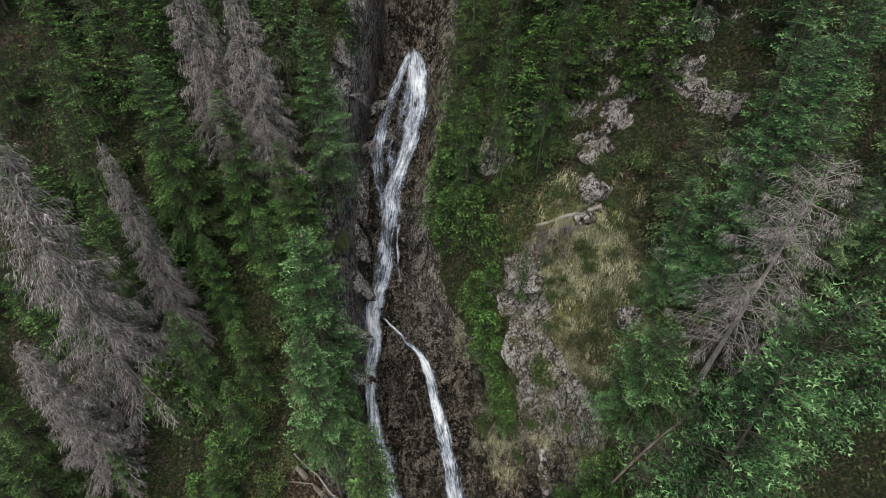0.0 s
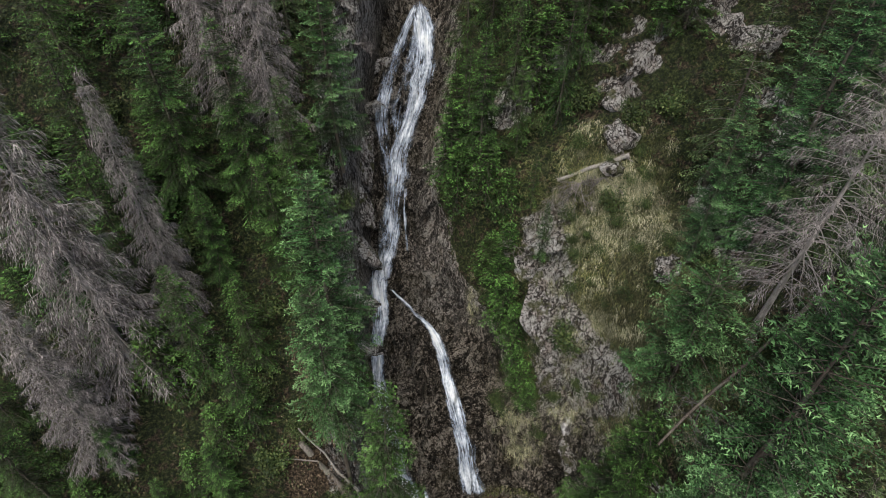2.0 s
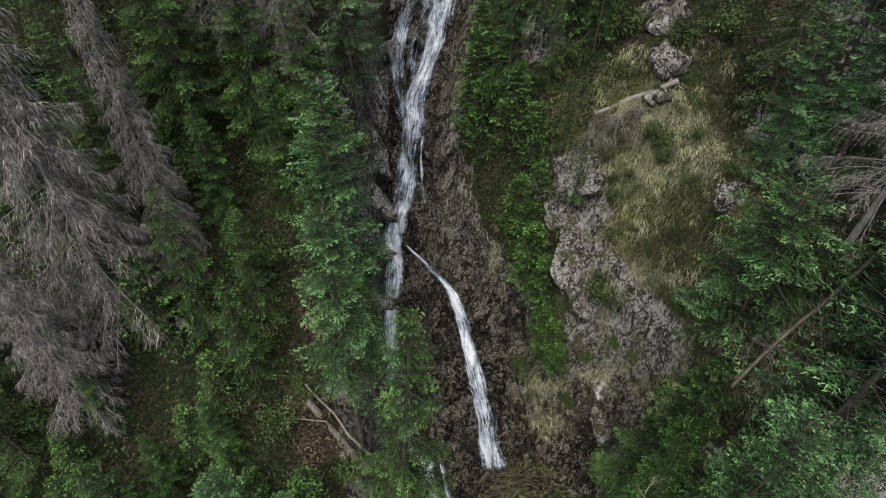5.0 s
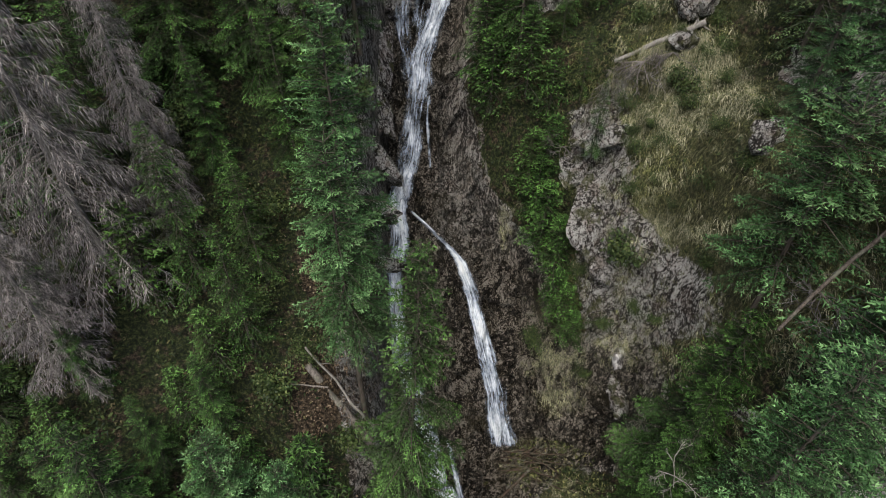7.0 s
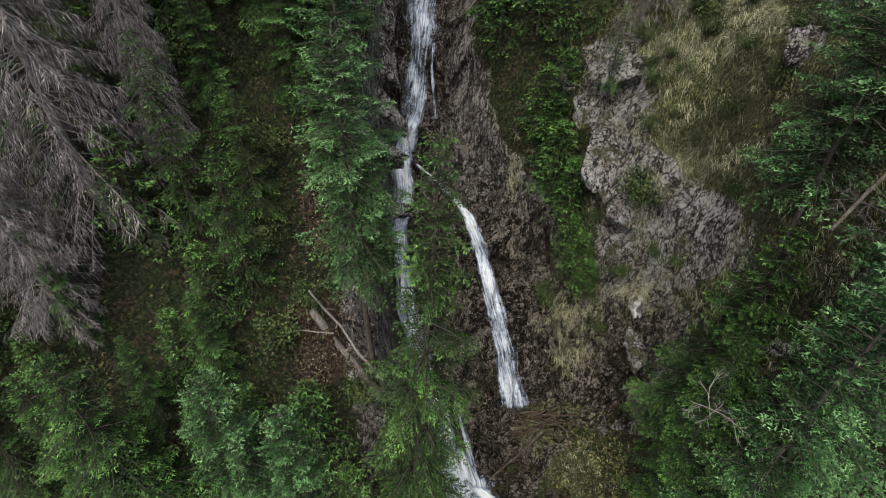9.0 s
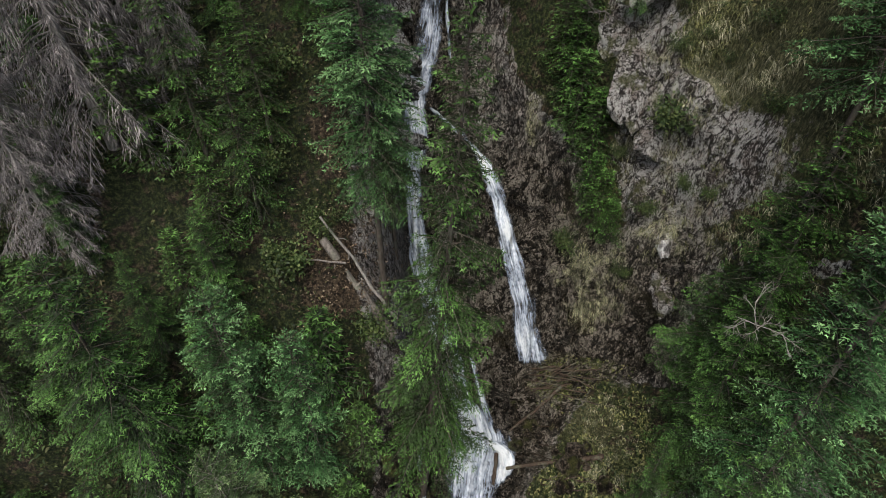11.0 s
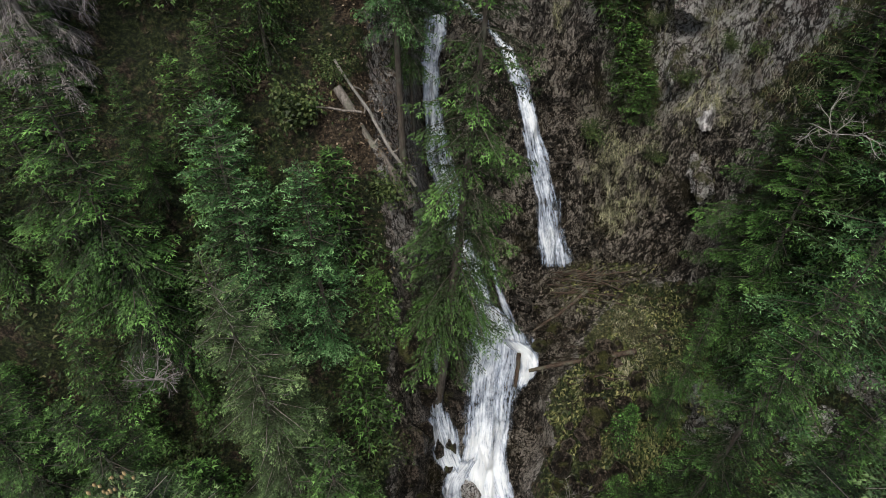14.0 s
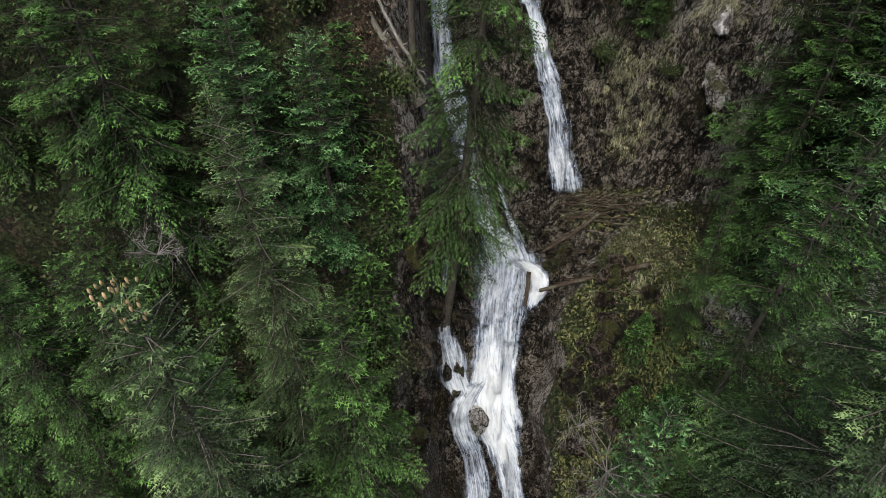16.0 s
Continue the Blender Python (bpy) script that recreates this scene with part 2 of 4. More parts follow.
def rock_tones(s, mid, small, strata):
    """Pale weathered rock with grey-pink blocks, dark cracks and rusty patches."""
    t1, e1 = stone_cells(s, 1.1, (1, 1, 0.4), 0.5)
    t2, e2 = stone_cells(s, 3.4, (1, 1, 0.4), 0.5)
    t3, e3 = stone_cells(s, 8.0, (1, 1, 0.55), 0.4)
    blocks = 0.0
    for tone, weight in ((t1, 0.09), (t2, 0.10), (t3, 0.15)):
        blocks = s.math("ADD", blocks, s.math("MULTIPLY", s.math("SUBTRACT", tone, 0.5), weight))
    cracks = s.math("ADD", s.ramp(e1, (0.0, 0.16), (0.05, 0.0)), s.math("ADD", s.ramp(e2, (0.0, 0.12), (0.07, 0.0)), s.ramp(e3, (0.0, 0.07), (0.10, 0.0))))
    grain = s.math("ADD", s.math("MULTIPLY", s.math("SUBTRACT", strata, 0.5), 0.5), s.math("MULTIPLY", small, 1.15))
    grain = s.math("SUBTRACT", grain, 0.075)
    grain = s.math("SUBTRACT", s.math("ADD", grain, blocks), cracks)
    dry = s.ramp(grain, (0.34, (0.025, 0.021, 0.020)), (0.40, (0.13, 0.118, 0.115)), (0.46, (0.39, 0.365, 0.36)), (0.56, (0.74, 0.72, 0.72)))
    dry = s.mix(s.ramp(mid, (0.50, 0.0), (0.62, 0.6)), dry, s.ramp(grain, (0.38, (0.06, 0.042, 0.035)), (0.60, (0.36, 0.26, 0.21))))
    return dry, grain


def ground_material():
    s = Shade("hillside_ground", 0.85)
    big, mid, small, fine = s.noise(0.35, 5), s.noise(1.6, 5, 0.65), s.noise(6, 6, 0.75), s.noise(24, 4, 0.75)
    strata = s.noise(2.8, 7, 0.74, (1.6, 1.6, 0.30), dist=0.15)
    vein = s.noise(12, 8, 0.82, (1.2, 1.2, 0.42), dist=0.1)
    litter = s.ramp(small, (0.40, (0.015, 0.011, 0.007)), (0.5, (0.055, 0.038, 0.025)), (0.6, (0.17, 0.125, 0.085)))
    moss = s.ramp(small, (0.40, (0.010, 0.017, 0.005)), (0.52, (0.036, 0.054, 0.015)), (0.62, (0.11, 0.125, 0.042)))
    straw = s.ramp(s.noise(9, 6, 0.8, (1.6, 1.0, 0.5)), (0.36, (0.022, 0.028, 0.010)), (0.5, (0.085, 0.088, 0.040)), (0.62, (0.25, 0.24, 0.135)))
    soil = s.mix(s.ramp(mid, (0.38, 0.0), (0.5, 1.0)), litter, moss)
    soil = s.mix(s.ramp(s.attr("litter"), (0.2, 0.0), (0.6, 1.0)), soil, litter)
    soil = s.mix(s.ramp(s.math("MULTIPLY", s.attr("straw"), s.math("MULTIPLY", mid, 2.0)), (0.3, 0.0), (0.75, 1.0)), soil, straw)
    dry, grain = rock_tones(s, mid, vein, strata)
    # Wet rock is dark; its palest stop paints glints into the colour.
    wet = s.ramp(grain, (0.36, (0.008, 0.0065, 0.0055)), (0.43, (0.042, 0.034, 0.027)), (0.49, (0.125, 0.102, 0.083)), (0.57, (0.42, 0.38, 0.34)))
    wet = s.mix(s.ramp(big, (0.52, 0.0), (0.66, 0.45)), wet, (0.06, 0.05, 0.018))
    rock = s.mix(s.attr("wet"), dry, wet)
    edge = s.ramp(s.math("ADD", s.attr("rocky"), s.math("MULTIPLY", s.math("SUBTRACT", mid, 0.5), 1.6)), (0.42, 0.0), (0.54, 1.0))
    s.bump(s.math("ADD", s.math("MULTIPLY", grain, 2.0), s.math("ADD", s.math("MULTIPLY", small, 0.5), s.math("MULTIPLY", fine, 0.3))), 1.0, 0.3)
    gloss = s.mix(s.math("MULTIPLY", s.attr("wet"), edge), (0.9, 0.9, 0.9), s.ramp(small, (0.40, 0.22), (0.60, 0.6)))
    return s.done(s.mix(edge, soil, rock), gloss)


def boulder_material(name, damp):
    s = Shade(name, 0.8 if not damp else 0.4)
    mid, small = s.noise(1.8, 5, 0.65), s.noise(10, 7, 0.8)
    strata = s.noise(3.0, 7, 0.72, (1.0, 1.2, 0.5), dist=0.8)
    dry, grain = rock_tones(s, mid, small, strata)
    if damp:
        dry = s.ramp(grain, (0.38, (0.010, 0.008, 0.006)), (0.5, (0.055, 0.042, 0.032)), (0.62, (0.22, 0.18, 0.15)))
    moss = s.ramp(small, (0.38, (0.03, 0.04, 0.012)), (0.62, (0.15, 0.15, 0.055)))
    s.bump(s.math("ADD", s.math("MULTIPLY", grain, 2.0), s.math("MULTIPLY", small, 0.5)), 1.0, 0.2)
    return s.done(s.mix(s.ramp(s.noise(1.1, 4), (0.54, 0.0), (0.62, 0.85)), dry, moss))


ROCK = boulder_material("weathered_rock", False)
WET_ROCK = boulder_material("wet_rock", True)
QUARTZ = Shade("white_vein_rock", 0.7)
QUARTZ.bump(QUARTZ.noise(6, 6, 0.75), 1.0, 0.15)
QUARTZ = QUARTZ.done(QUARTZ.ramp(QUARTZ.noise(2.4, 7, 0.75, (1.2, 1.2, 0.5), dist=0.8), (0.42, (0.05, 0.045, 0.045)), (0.5, (0.32, 0.30, 0.31)), (0.60, (0.66, 0.65, 0.66))))


def leaf_material(name, *stops, gloss=0.6):
    s = Shade(name, gloss)
    tone = s.ramp(s.island(), *stops)
    tone = s.mix(1.0, tone, s.ramp(s.noise(0.7, 3), (0.38, 0.6), (0.62, 1.3)), "MULTIPLY")
    return s.done(tone)


UNDERGROWTH = leaf_material("undergrowth_leaves", (0.0, (0.008, 0.016, 0.005)), (0.45, (0.025, 0.046, 0.012)), (0.8, (0.066, 0.092, 0.028)), (1.0, (0.12, 0.10, 0.048)))
STRAW = leaf_material("dry_grass_blades", (0.0, (0.05, 0.06, 0.026)), (0.5, (0.19, 0.19, 0.11)), (1.0, (0.50, 0.47, 0.34)))
TURF = leaf_material("olive_grass_blades", (0.0, (0.03, 0.04, 0.012)), (0.5, (0.085, 0.10, 0.035)), (1.0, (0.22, 0.21, 0.085)))
LITTER = leaf_material("fallen_leaves", (0.0, (0.045, 0.032, 0.02)), (0.6, (0.14, 0.092, 0.058)), (1.0, (0.36, 0.28, 0.20)))
BUSH_LEAF = leaf_material("bush_leaves", (0.0, (0.016, 0.032, 0.009)), (0.5, (0.040, 0.068, 0.019)), (1.0, (0.105, 0.13, 0.045)))


GROUND = ground_material()


def water_material():
    s = Shade("white_water", 0.4)
    uv = s.nodes.new("ShaderNodeUVMap").outputs[0]
    streak = s.noise(1.0, 6, 0.68, (7.0, 0.45, 1.0), vector=uv, dist=0.5)
    thread = s.noise(1.0, 4, 0.65, (20.0, 1.1, 1.0), vector=uv, dist=0.4)
    froth = s.noise(1.0, 6, 0.75, (5.0, 3.0, 1.0), vector=uv)
    body = s.math("ADD", s.math("MULTIPLY", streak, 0.45), s.math("ADD", s.math("MULTIPLY", thread, 0.25), s.math("MULTIPLY", froth, 0.30)))
    gaps = s.noise(1.0, 3, 0.6, (1.3, 0.5, 1.0), vector=uv)
    cover = s.math("ADD", s.math("MULTIPLY", s.math("SUBTRACT", body, 0.5), 1.45), s.math("ADD", s.attr("foam"), s.math("MULTIPLY", s.math("SUBTRACT", gaps, 0.5), 0.6)))
    alpha = s.ramp(cover, (0.38, 0.0), (0.50, 0.5), (0.66, 1.0))
    tone = s.ramp(cover, (0.42, (0.24, 0.29, 0.40)), (0.55, (0.47, 0.53, 0.66)), (0.74, (0.80, 0.83, 0.89)))
    s.bump(body, 1.0, 0.25)
    s.links.new(alpha, s.bsdf.inputs["Alpha"])
    return s.done(tone)


WATER = water_material()

# ---------------- ground ----------------
def steps_out(lo, hi, step, reach, grow=1.25):
    mid = list(np.arange(lo, hi + 1e-6, step))
    out, s = [], step
    while (out[-1] if out else hi) < reach:
        s = min(s * grow, 40)
        out.append((out[-1] if out else hi) + s)
    low, s = [], step
    while (low[-1] if low else lo) > -reach:
        s = min(s * grow, 40)
        low.append((low[-1] if low else lo) - s)
    return np.array(low[::-1] + mid + out)


gx = steps_out(-13.0, 14.0, 0.18, 900)
gx = np.sort(np.concatenate([gx[(gx < -7.0) | (gx > -5.0)], np.arange(-7.0, -5.0, 0.07)]))
gv = steps_out(-41.0, 24.0, 0.19, 760)
VV, XX = np.meshgrid(gv, gx, indexing="ij")
dd, rocky, channel, outcrop = depth_of(XX, VV)
ground_me = mesh_of("ground", place(XX, VV, dd).reshape(-1, 3), grid_faces(len(gv), len(gx)), GROUND, True)
flat = (rocky[:-1, :-1] < 0.5).ravel()
ground_me.polygons.foreach_set("use_smooth", flat)
straw = np.clip(0.8 * np.exp(-((XX - 3.8) / 2.2) ** 2 - ((VV + 23.0) / 1.8) ** 2) + np.exp(-((XX - 8.8) / 3.0) ** 4 - ((VV + 4.0) / 8.0) ** 4) + 0.9 * np.exp(-((XX - 4.3) / 1.5) ** 2 - ((VV + 15.5) / 1.2) ** 2), 0, 1)
litter = np.clip(np.exp(-((XX + 8.2) / 1.7) ** 4 - ((VV + 12.5) / 5.5) ** 4) * smooth(-0.15, 0.08, fbm(XX * 0.7, VV * 0.7, 3, 93)), 0, 1)
for key, field in (("rocky", rocky), ("wet", channel), ("straw", straw), ("litter", litter)):
    ground_me.attributes.new(key, "FLOAT", "POINT").data.foreach_set("value", field.astype(np.float32).ravel())
ground = tagged(new("ground", ground_me), "steep mossy hillside cut by a dark wet rock gully", "ground", kind="structure")


def ground_at(x, y):
    """The ground's height at x, y of the world, by walking up the hillside to it."""
    v = np.arange(-90.0, 60.0, 0.1)
    p = place(np.full_like(v, x), v, depth_of(np.full_like(v, x), v)[0])
    k = int(np.argmin(abs(p[:, 1] - y)))
    return float(p[k, 2])

# ---------------- trees ----------------
def blades(base, along, length, width, rng, fold=0.15, slim=False, wobble=0.55):
    """Small pointed leaves, four-cornered, or slim three-cornered sprays of needles or twigs."""
    along = along / (np.linalg.norm(along, axis=1, keepdims=True) + 1e-9)
    side = np.cross(along, rng.normal(size=along.shape) * wobble + np.array([0, 0, 1.0]))
    side /= np.linalg.norm(side, axis=1, keepdims=True) + 1e-9
    length, width = np.asarray(length)[:, None], np.asarray(width)[:, None]
    tip = base + along * length + np.array([0, 0, -1.0]) * length * fold
    if slim:
        v = np.stack([base + side * width / 2, tip, base - side * width / 2], 1).reshape(-1, 3)
        return v, np.arange(len(v)).reshape(-1, 3)
    mid = base + along * length * 0.45
    v = np.stack([base, mid + side * width / 2, tip, mid - side * width / 2], 1).reshape(-1, 3)
    return v, np.arange(len(v)).reshape(-1, 4)


def tube(points, radii, sides=6):
    points = np.asarray(points, float)
    n = len(points)
    tang = np.gradient(points, axis=0)
    tang /= np.linalg.norm(tang, axis=1, keepdims=True) + 1e-9
    ref = np.where(abs(tang[:, 2:3]) > 0.9, np.array([[1.0, 0, 0]]), np.array([[0, 0, 1.0]]))
    a = np.cross(tang, ref)
    a /= np.linalg.norm(a, axis=1, keepdims=True) + 1e-9
    b = np.cross(tang, a)
    ang = np.linspace(0, 2 * math.pi, sides, endpoint=False)
    ring = np.cos(ang)[None, :, None] * a[:, None] + np.sin(ang)[None, :, None] * b[:, None]
    v = (points[:, None] + ring * np.asarray(radii)[:, None, None]).reshape(-1, 3)
    f = []
    for i in range(n - 1):
        for j in range(sides):
            k = (j + 1) % sides
            f.append((i * sides + j, i * sides + k, (i + 1) * sides + k, (i + 1) * sides + j))
    return v, np.array(f)


def merged(pieces):
    vs, fs, at = [], [], 0
    for v, f in pieces:
        vs.append(v)
        fs.append(f + at)
        at += len(v)
    return np.concatenate(vs), np.concatenate(fs)


def conifer(name, height, reach, seed, needles, bare=0.1, droop=0.35, detail=1.0, dead=False, thin=1.0, step=0.42, big=1.0, taper=0.78, puff=0.0):
    """A conifer with its foot at the origin: a tapered trunk, limbs in whorls, and a crown of flat feathered fronds, one to a limb. puff: how far the needles stand out in round tufts."""
    rng = np.random.default_rng(seed)
    root = new(name)
    lean = rng.normal(size=2) * 0.012 * height
    sway = lambda h: np.array([lean[0] * (h / height) ** 2 + 0.05 * math.sin(h * 0.7 + seed), lean[1] * (h / height) ** 2, h])
    hs = np.linspace(-0.6, height * 0.99, 16)
    base_r = 0.010 * height + 0.03
    part("trunk", mesh_of("trunk", *tube([sway(h) for h in hs], [max(0.012, base_r * (1 - h / height) ** 0.85 if h > 0 else base_r * 1.2) for h in hs], 8), DEADWOOD if dead else BARK, True), root)
    limbs, base, way, size, wide, shoot_shade = [], [], [], [], [], []
    down = np.array([0, 0, -1.0])
    h = height * bare
    while h < height * 0.985:
        f = (h / height - bare) / (1 - bare)
        arms, first = rng.integers(7, 10) if dead else rng.integers(5, 8), rng.uniform(0, 2 * math.pi)
        for k in range(arms):
            if rng.random() > thin:
                continue
            az = first + 2 * math.pi * k / arms + rng.normal() * 0.3
            L = (reach * (1 - f) ** taper * (0.75 + 0.25 * min(1, f * 5 + 0.3)) + 0.18) * rng.uniform(0.55, 1.22)
            n = max(3, int(L / 0.25))
            t = np.linspace(0, 1, n + 1)
            out = np.array([math.cos(az), math.sin(az), 0])
            rise = 0.45 * f + rng.normal() * 0.08
            sag = droop * (1.2 - f) + rng.normal() * 0.06
            z = rise * t - sag * 1.5 * t ** 1.5 + 0.35 * sag * t ** 4
            pts = sway(h)[None] + L * (t[:, None] * out[None] + z[:, None] * np.array([[0, 0, 1.0]]))
            pts += rng.normal(size=pts.shape) * 0.02 * L * t[:, None]
            if L > 0.5:
                few = pts[::3] if n > 5 else pts
                limbs.append(tube(few, np.linspace(0.012 + 0.010 * L, 0.006, len(few)), 3))
            tint = rng.normal() * 0.17
            if dead:
                m = max(5, int(L * 12 * detail))
                tt = np.sqrt(rng.uniform(0.06, 1, m))
            else:
                m = max(5, int(L * 12 * detail))
                tt = np.clip(np.linspace(0.14, 0.99, m) + rng.normal(size=m) * 0.3 / m, 0.05, 1)
            p = np.stack([np.interp(tt, t, pts[:, c]) for c in range(3)], 1)
            tangent = np.stack([np.interp(tt, t, np.gradient(pts[:, c])) for c in range(3)], 1)
            tangent /= np.linalg.norm(tangent, axis=1, keepdims=True)
            across = np.array([-out[1], out[0], 0])
            if dead:
                d2 = tangent * rng.uniform(0.5, 1.0, m)[:, None] + across * (np.where(rng.random(m) < 0.5, -1, 1) * rng.uniform(0.5, 1.1, m))[:, None] + down * (rng.uniform(0.15, 1.6, m) * (0.4 + droop))[:, None]
                d2 /= np.linalg.norm(d2, axis=1, keepdims=True)
                reach2 = np.clip((0.18 + 0.36 * L * (1 - tt) ** 0.7) * rng.uniform(0.5, 1.1, m), 0.12, 0.85)
                last = p
                for q in range(5):
                    live = reach2 > 0.10 * q
                    turn = d2 + rng.normal(size=d2.shape) * 0.3 + down * (0.15 + 0.28 * q)
                    turn /= np.linalg.norm(turn, axis=1, keepdims=True)
                    start, last = last, last + turn * 0.17
                    count = int(live.sum())
                    base.append(start[live])
                    way.append(turn[live])
                    size.append(rng.uniform(0.19, 0.27, count))
                    wide.append(rng.uniform(0.016, 0.034, count))
                    shoot_shade.append(tt[live])
                continue
            d2 = tangent * rng.uniform(0.55, 0.9, m)[:, None] + across * (np.where(np.arange(m) % 2 < 1, -1, 1) * rng.uniform(0.65, 1.0, m))[:, None] + down * (rng.uniform(0, 0.4, m) * (0.3 + droop))[:, None]
            d2 /= np.linalg.norm(d2, axis=1, keepdims=True)
            reach2 = np.clip((0.10 + 0.42 * L * (1 - tt) ** 0.75 * np.minimum(1, tt * 2.6 + 0.25)) * rng.uniform(0.65, 1.15, m), 0.10, 0.95)
            beside = np.cross(d2, np.array([0, 0, 1.0]))
            beside /= np.linalg.norm(beside, axis=1, keepdims=True) + 1e-9
            gap = 0.105 * big
            for q in range(int(reach2.max() / gap) + 1):
                live = reach2 > gap * q
                count = int(live.sum())
                at = gap * (q + rng.uniform(0.1, 0.7, m))
                frac = np.minimum(1, at / reach2)
                start = p + d2 * at[:, None] + down * (reach2 * frac ** 2 * 0.4 * (0.4 + droop))[:, None]
                for w in (-1, 1):
                    turn = d2 * 0.85 + beside * w * 0.62 + rng.normal(size=d2.shape) * (0.14 + 0.5 * puff) + down * (0.06 + 0.4 * droop * frac - 0.35 * puff)[:, None]
                    base.append(start[live])
                    way.append(turn[live])
                    size.append(rng.uniform(0.10, 0.175, count) * big)
                    wide.append(rng.uniform(0.038, 0.060, count) * big)
                    # Low near the trunk, where crown shade is painted into the needles.
                    shoot_shade.append((0.30 * tt + 0.62 * frac * (0.35 + 0.65 * tt) + tint)[live])
        h += 1.32 * step * rng.uniform(0.75, 1.25) * (1 - 0.4 * f)
    top = sway(height * 0.98)
    m = 16
    base.append(top[None] + np.array([[0, 0, 1.0]]) * rng.uniform(-0.7, 0.1, m)[:, None])
    way.append(rng.normal(size=(m, 3)) * 0.5 + np.array([0, 0, 0.9]))
    size.append(rng.uniform(0.15, 0.3, m))
    wide.append(rng.uniform(0.03, 0.06, m))
    shoot_shade.append(np.ones(m))
    v, f = blades(np.concatenate(base), np.concatenate(way), np.concatenate(size), np.concatenate(wide), rng, fold=0.05, slim=True, wobble=0.35 + 0.6 * puff)
    lv, lf = merged(limbs)
    lf = np.concatenate([lf[:, :3], lf[:, [0, 2, 3]]])
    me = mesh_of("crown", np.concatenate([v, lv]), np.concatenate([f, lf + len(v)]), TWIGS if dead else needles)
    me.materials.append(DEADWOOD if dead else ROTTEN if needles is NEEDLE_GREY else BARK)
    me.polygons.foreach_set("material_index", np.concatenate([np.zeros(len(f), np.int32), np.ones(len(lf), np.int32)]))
    tips = np.concatenate([np.repeat(np.concatenate(shoot_shade), 3), np.zeros(len(lv))])
    me.attributes.new("shoot_shade", "FLOAT", "POINT").data.foreach_set("value", tips.astype(np.float32))
    part("crown", me, root, "bare grey drooping twigs" if dead else "")
    root["tall"] = height
    return root


def bush(name, width, seed, leaf):
    """A low leafy bush: bent stems from one root and many small leaves in uneven clumps."""
    rng = np.random.default_rng(seed)
    root = new(name)
    stems, base, way = [], [], []
    for k in range(14):
        az, up = rng.uniform(0, 2 * math.pi), rng.uniform(0.5, 1.2)
        end = np.array([math.cos(az) * width * rng.uniform(0.2, 1.0), math.sin(az) * width * rng.uniform(0.2, 1.0), width * up])
        bend = end * 0.5 + np.array([0, 0, width * 0.3])
        stems.append(tube([(0, 0, -0.2), bend, end], [0.025, 0.015, 0.006], 3))
        m = 75
        t = rng.uniform(0.3, 1.05, m)[:, None]
        p = (2 * t * (1 - t)) * bend + t ** 2 * end
        base.append(p + rng.normal(size=(m, 3)) * width * 0.17)
        way.append(rng.normal(size=(m, 3)) + np.array([0, 0, -0.1]))
    part("stem", mesh_of("stem", *merged(stems), BARK), root)
    base, way = np.concatenate(base), np.concatenate(way)
    part("crown", mesh_of("crown", *blades(base, way, rng.uniform(0.09, 0.18, len(base)), rng.uniform(0.06, 0.12, len(base)), rng), leaf), root)
    root["tall"] = width * 1.2
    return root


def plant(kind, x, y, tip, turn=0.0, wide=1.0, foot=None, lean=0.0):
    """A copy of a tree with its foot on the ground at x, y and its tip at that height."""
    z = ground_at(x, y) if foot is None else foot
    k = (tip - z) / kind["tall"]
    w = wide * (0.35 * k + 0.65 * min(k, 1.15))
    ob = copy_thing(kind, pose(x, y, z, 0, lean, 0) @ pose(0, 0, 0, 0, 0, turn) @ Matrix.Diagonal((w, w, k, 1)))
    return tagged(ob, kind["say"], kind["sort"], kind["flock"])


def kind_of(ob, say, sort, flock):
    ob["say"], ob["sort"], ob["flock"] = say, sort, flock
    return ob


def spruces(n, detail, step, big):
    return [kind_of(conifer("spruce_tree", 15, 2.9, 10 + i + 100 * n, NEEDLE_SPRUCE, droop=0.30 + 0.06 * i, detail=detail, step=step, big=big, thin=0.9), "dark green spruce tree with drooping limbs", "spruce tree", "spruces on the hillside") for i in range(n)]


def firs(n, detail, step, big):
    return [kind_of(conifer("fir_tree", 14, 2.35, 30 + i + 100 * n, NEEDLE_FIR, droop=0.14, taper=0.5, detail=detail, step=step, big=big, puff=0.5, thin=0.9), "bluish green fir tree with level limbs", "fir tree", "firs on the hillside") for i in range(n)]


def greys(n, detail, step, big):
    return [kind_of(conifer("lichen_spruce", 16, 2.9, 50 + i + 100 * n, NEEDLE_GREY, droop=0.42, thin=0.8, detail=detail, step=step, big=big), "grey-green spruce hung with lichen", "spruce tree", "grey spruces on the hillside") for i in range(n)]


SPRUCE, FIR, GREY = spruces(3, 1.0, 0.46, 1.1), firs(3, 1.0, 0.46, 1.1), greys(2, 1.0, 0.48, 1.1)
FAR_SPRUCE, FAR_FIR, FAR_GREY = spruces(4, 0.56, 0.56, 1.6), firs(3, 0.6, 0.54, 1.55), greys(2, 0.6, 0.56, 1.55)
NEAR_SPRUCE = [kind_of(conifer("spruce_tree", 34, 4.4, 160, NEEDLE_GREY, bare=0.3, droop=0.30, detail=1.1, step=0.60, big=0.72), "tall green spruce with long drooping limbs", "spruce tree", "spruces on the hillside"), kind_of(conifer("spruce_tree", 17, 2.6, 161, NEEDLE_SPRUCE, droop=0.34, detail=1.1, step=0.48, big=0.85, thin=0.92), "dense green spruce below the open slope", "spruce tree", "spruces on the hillside")]
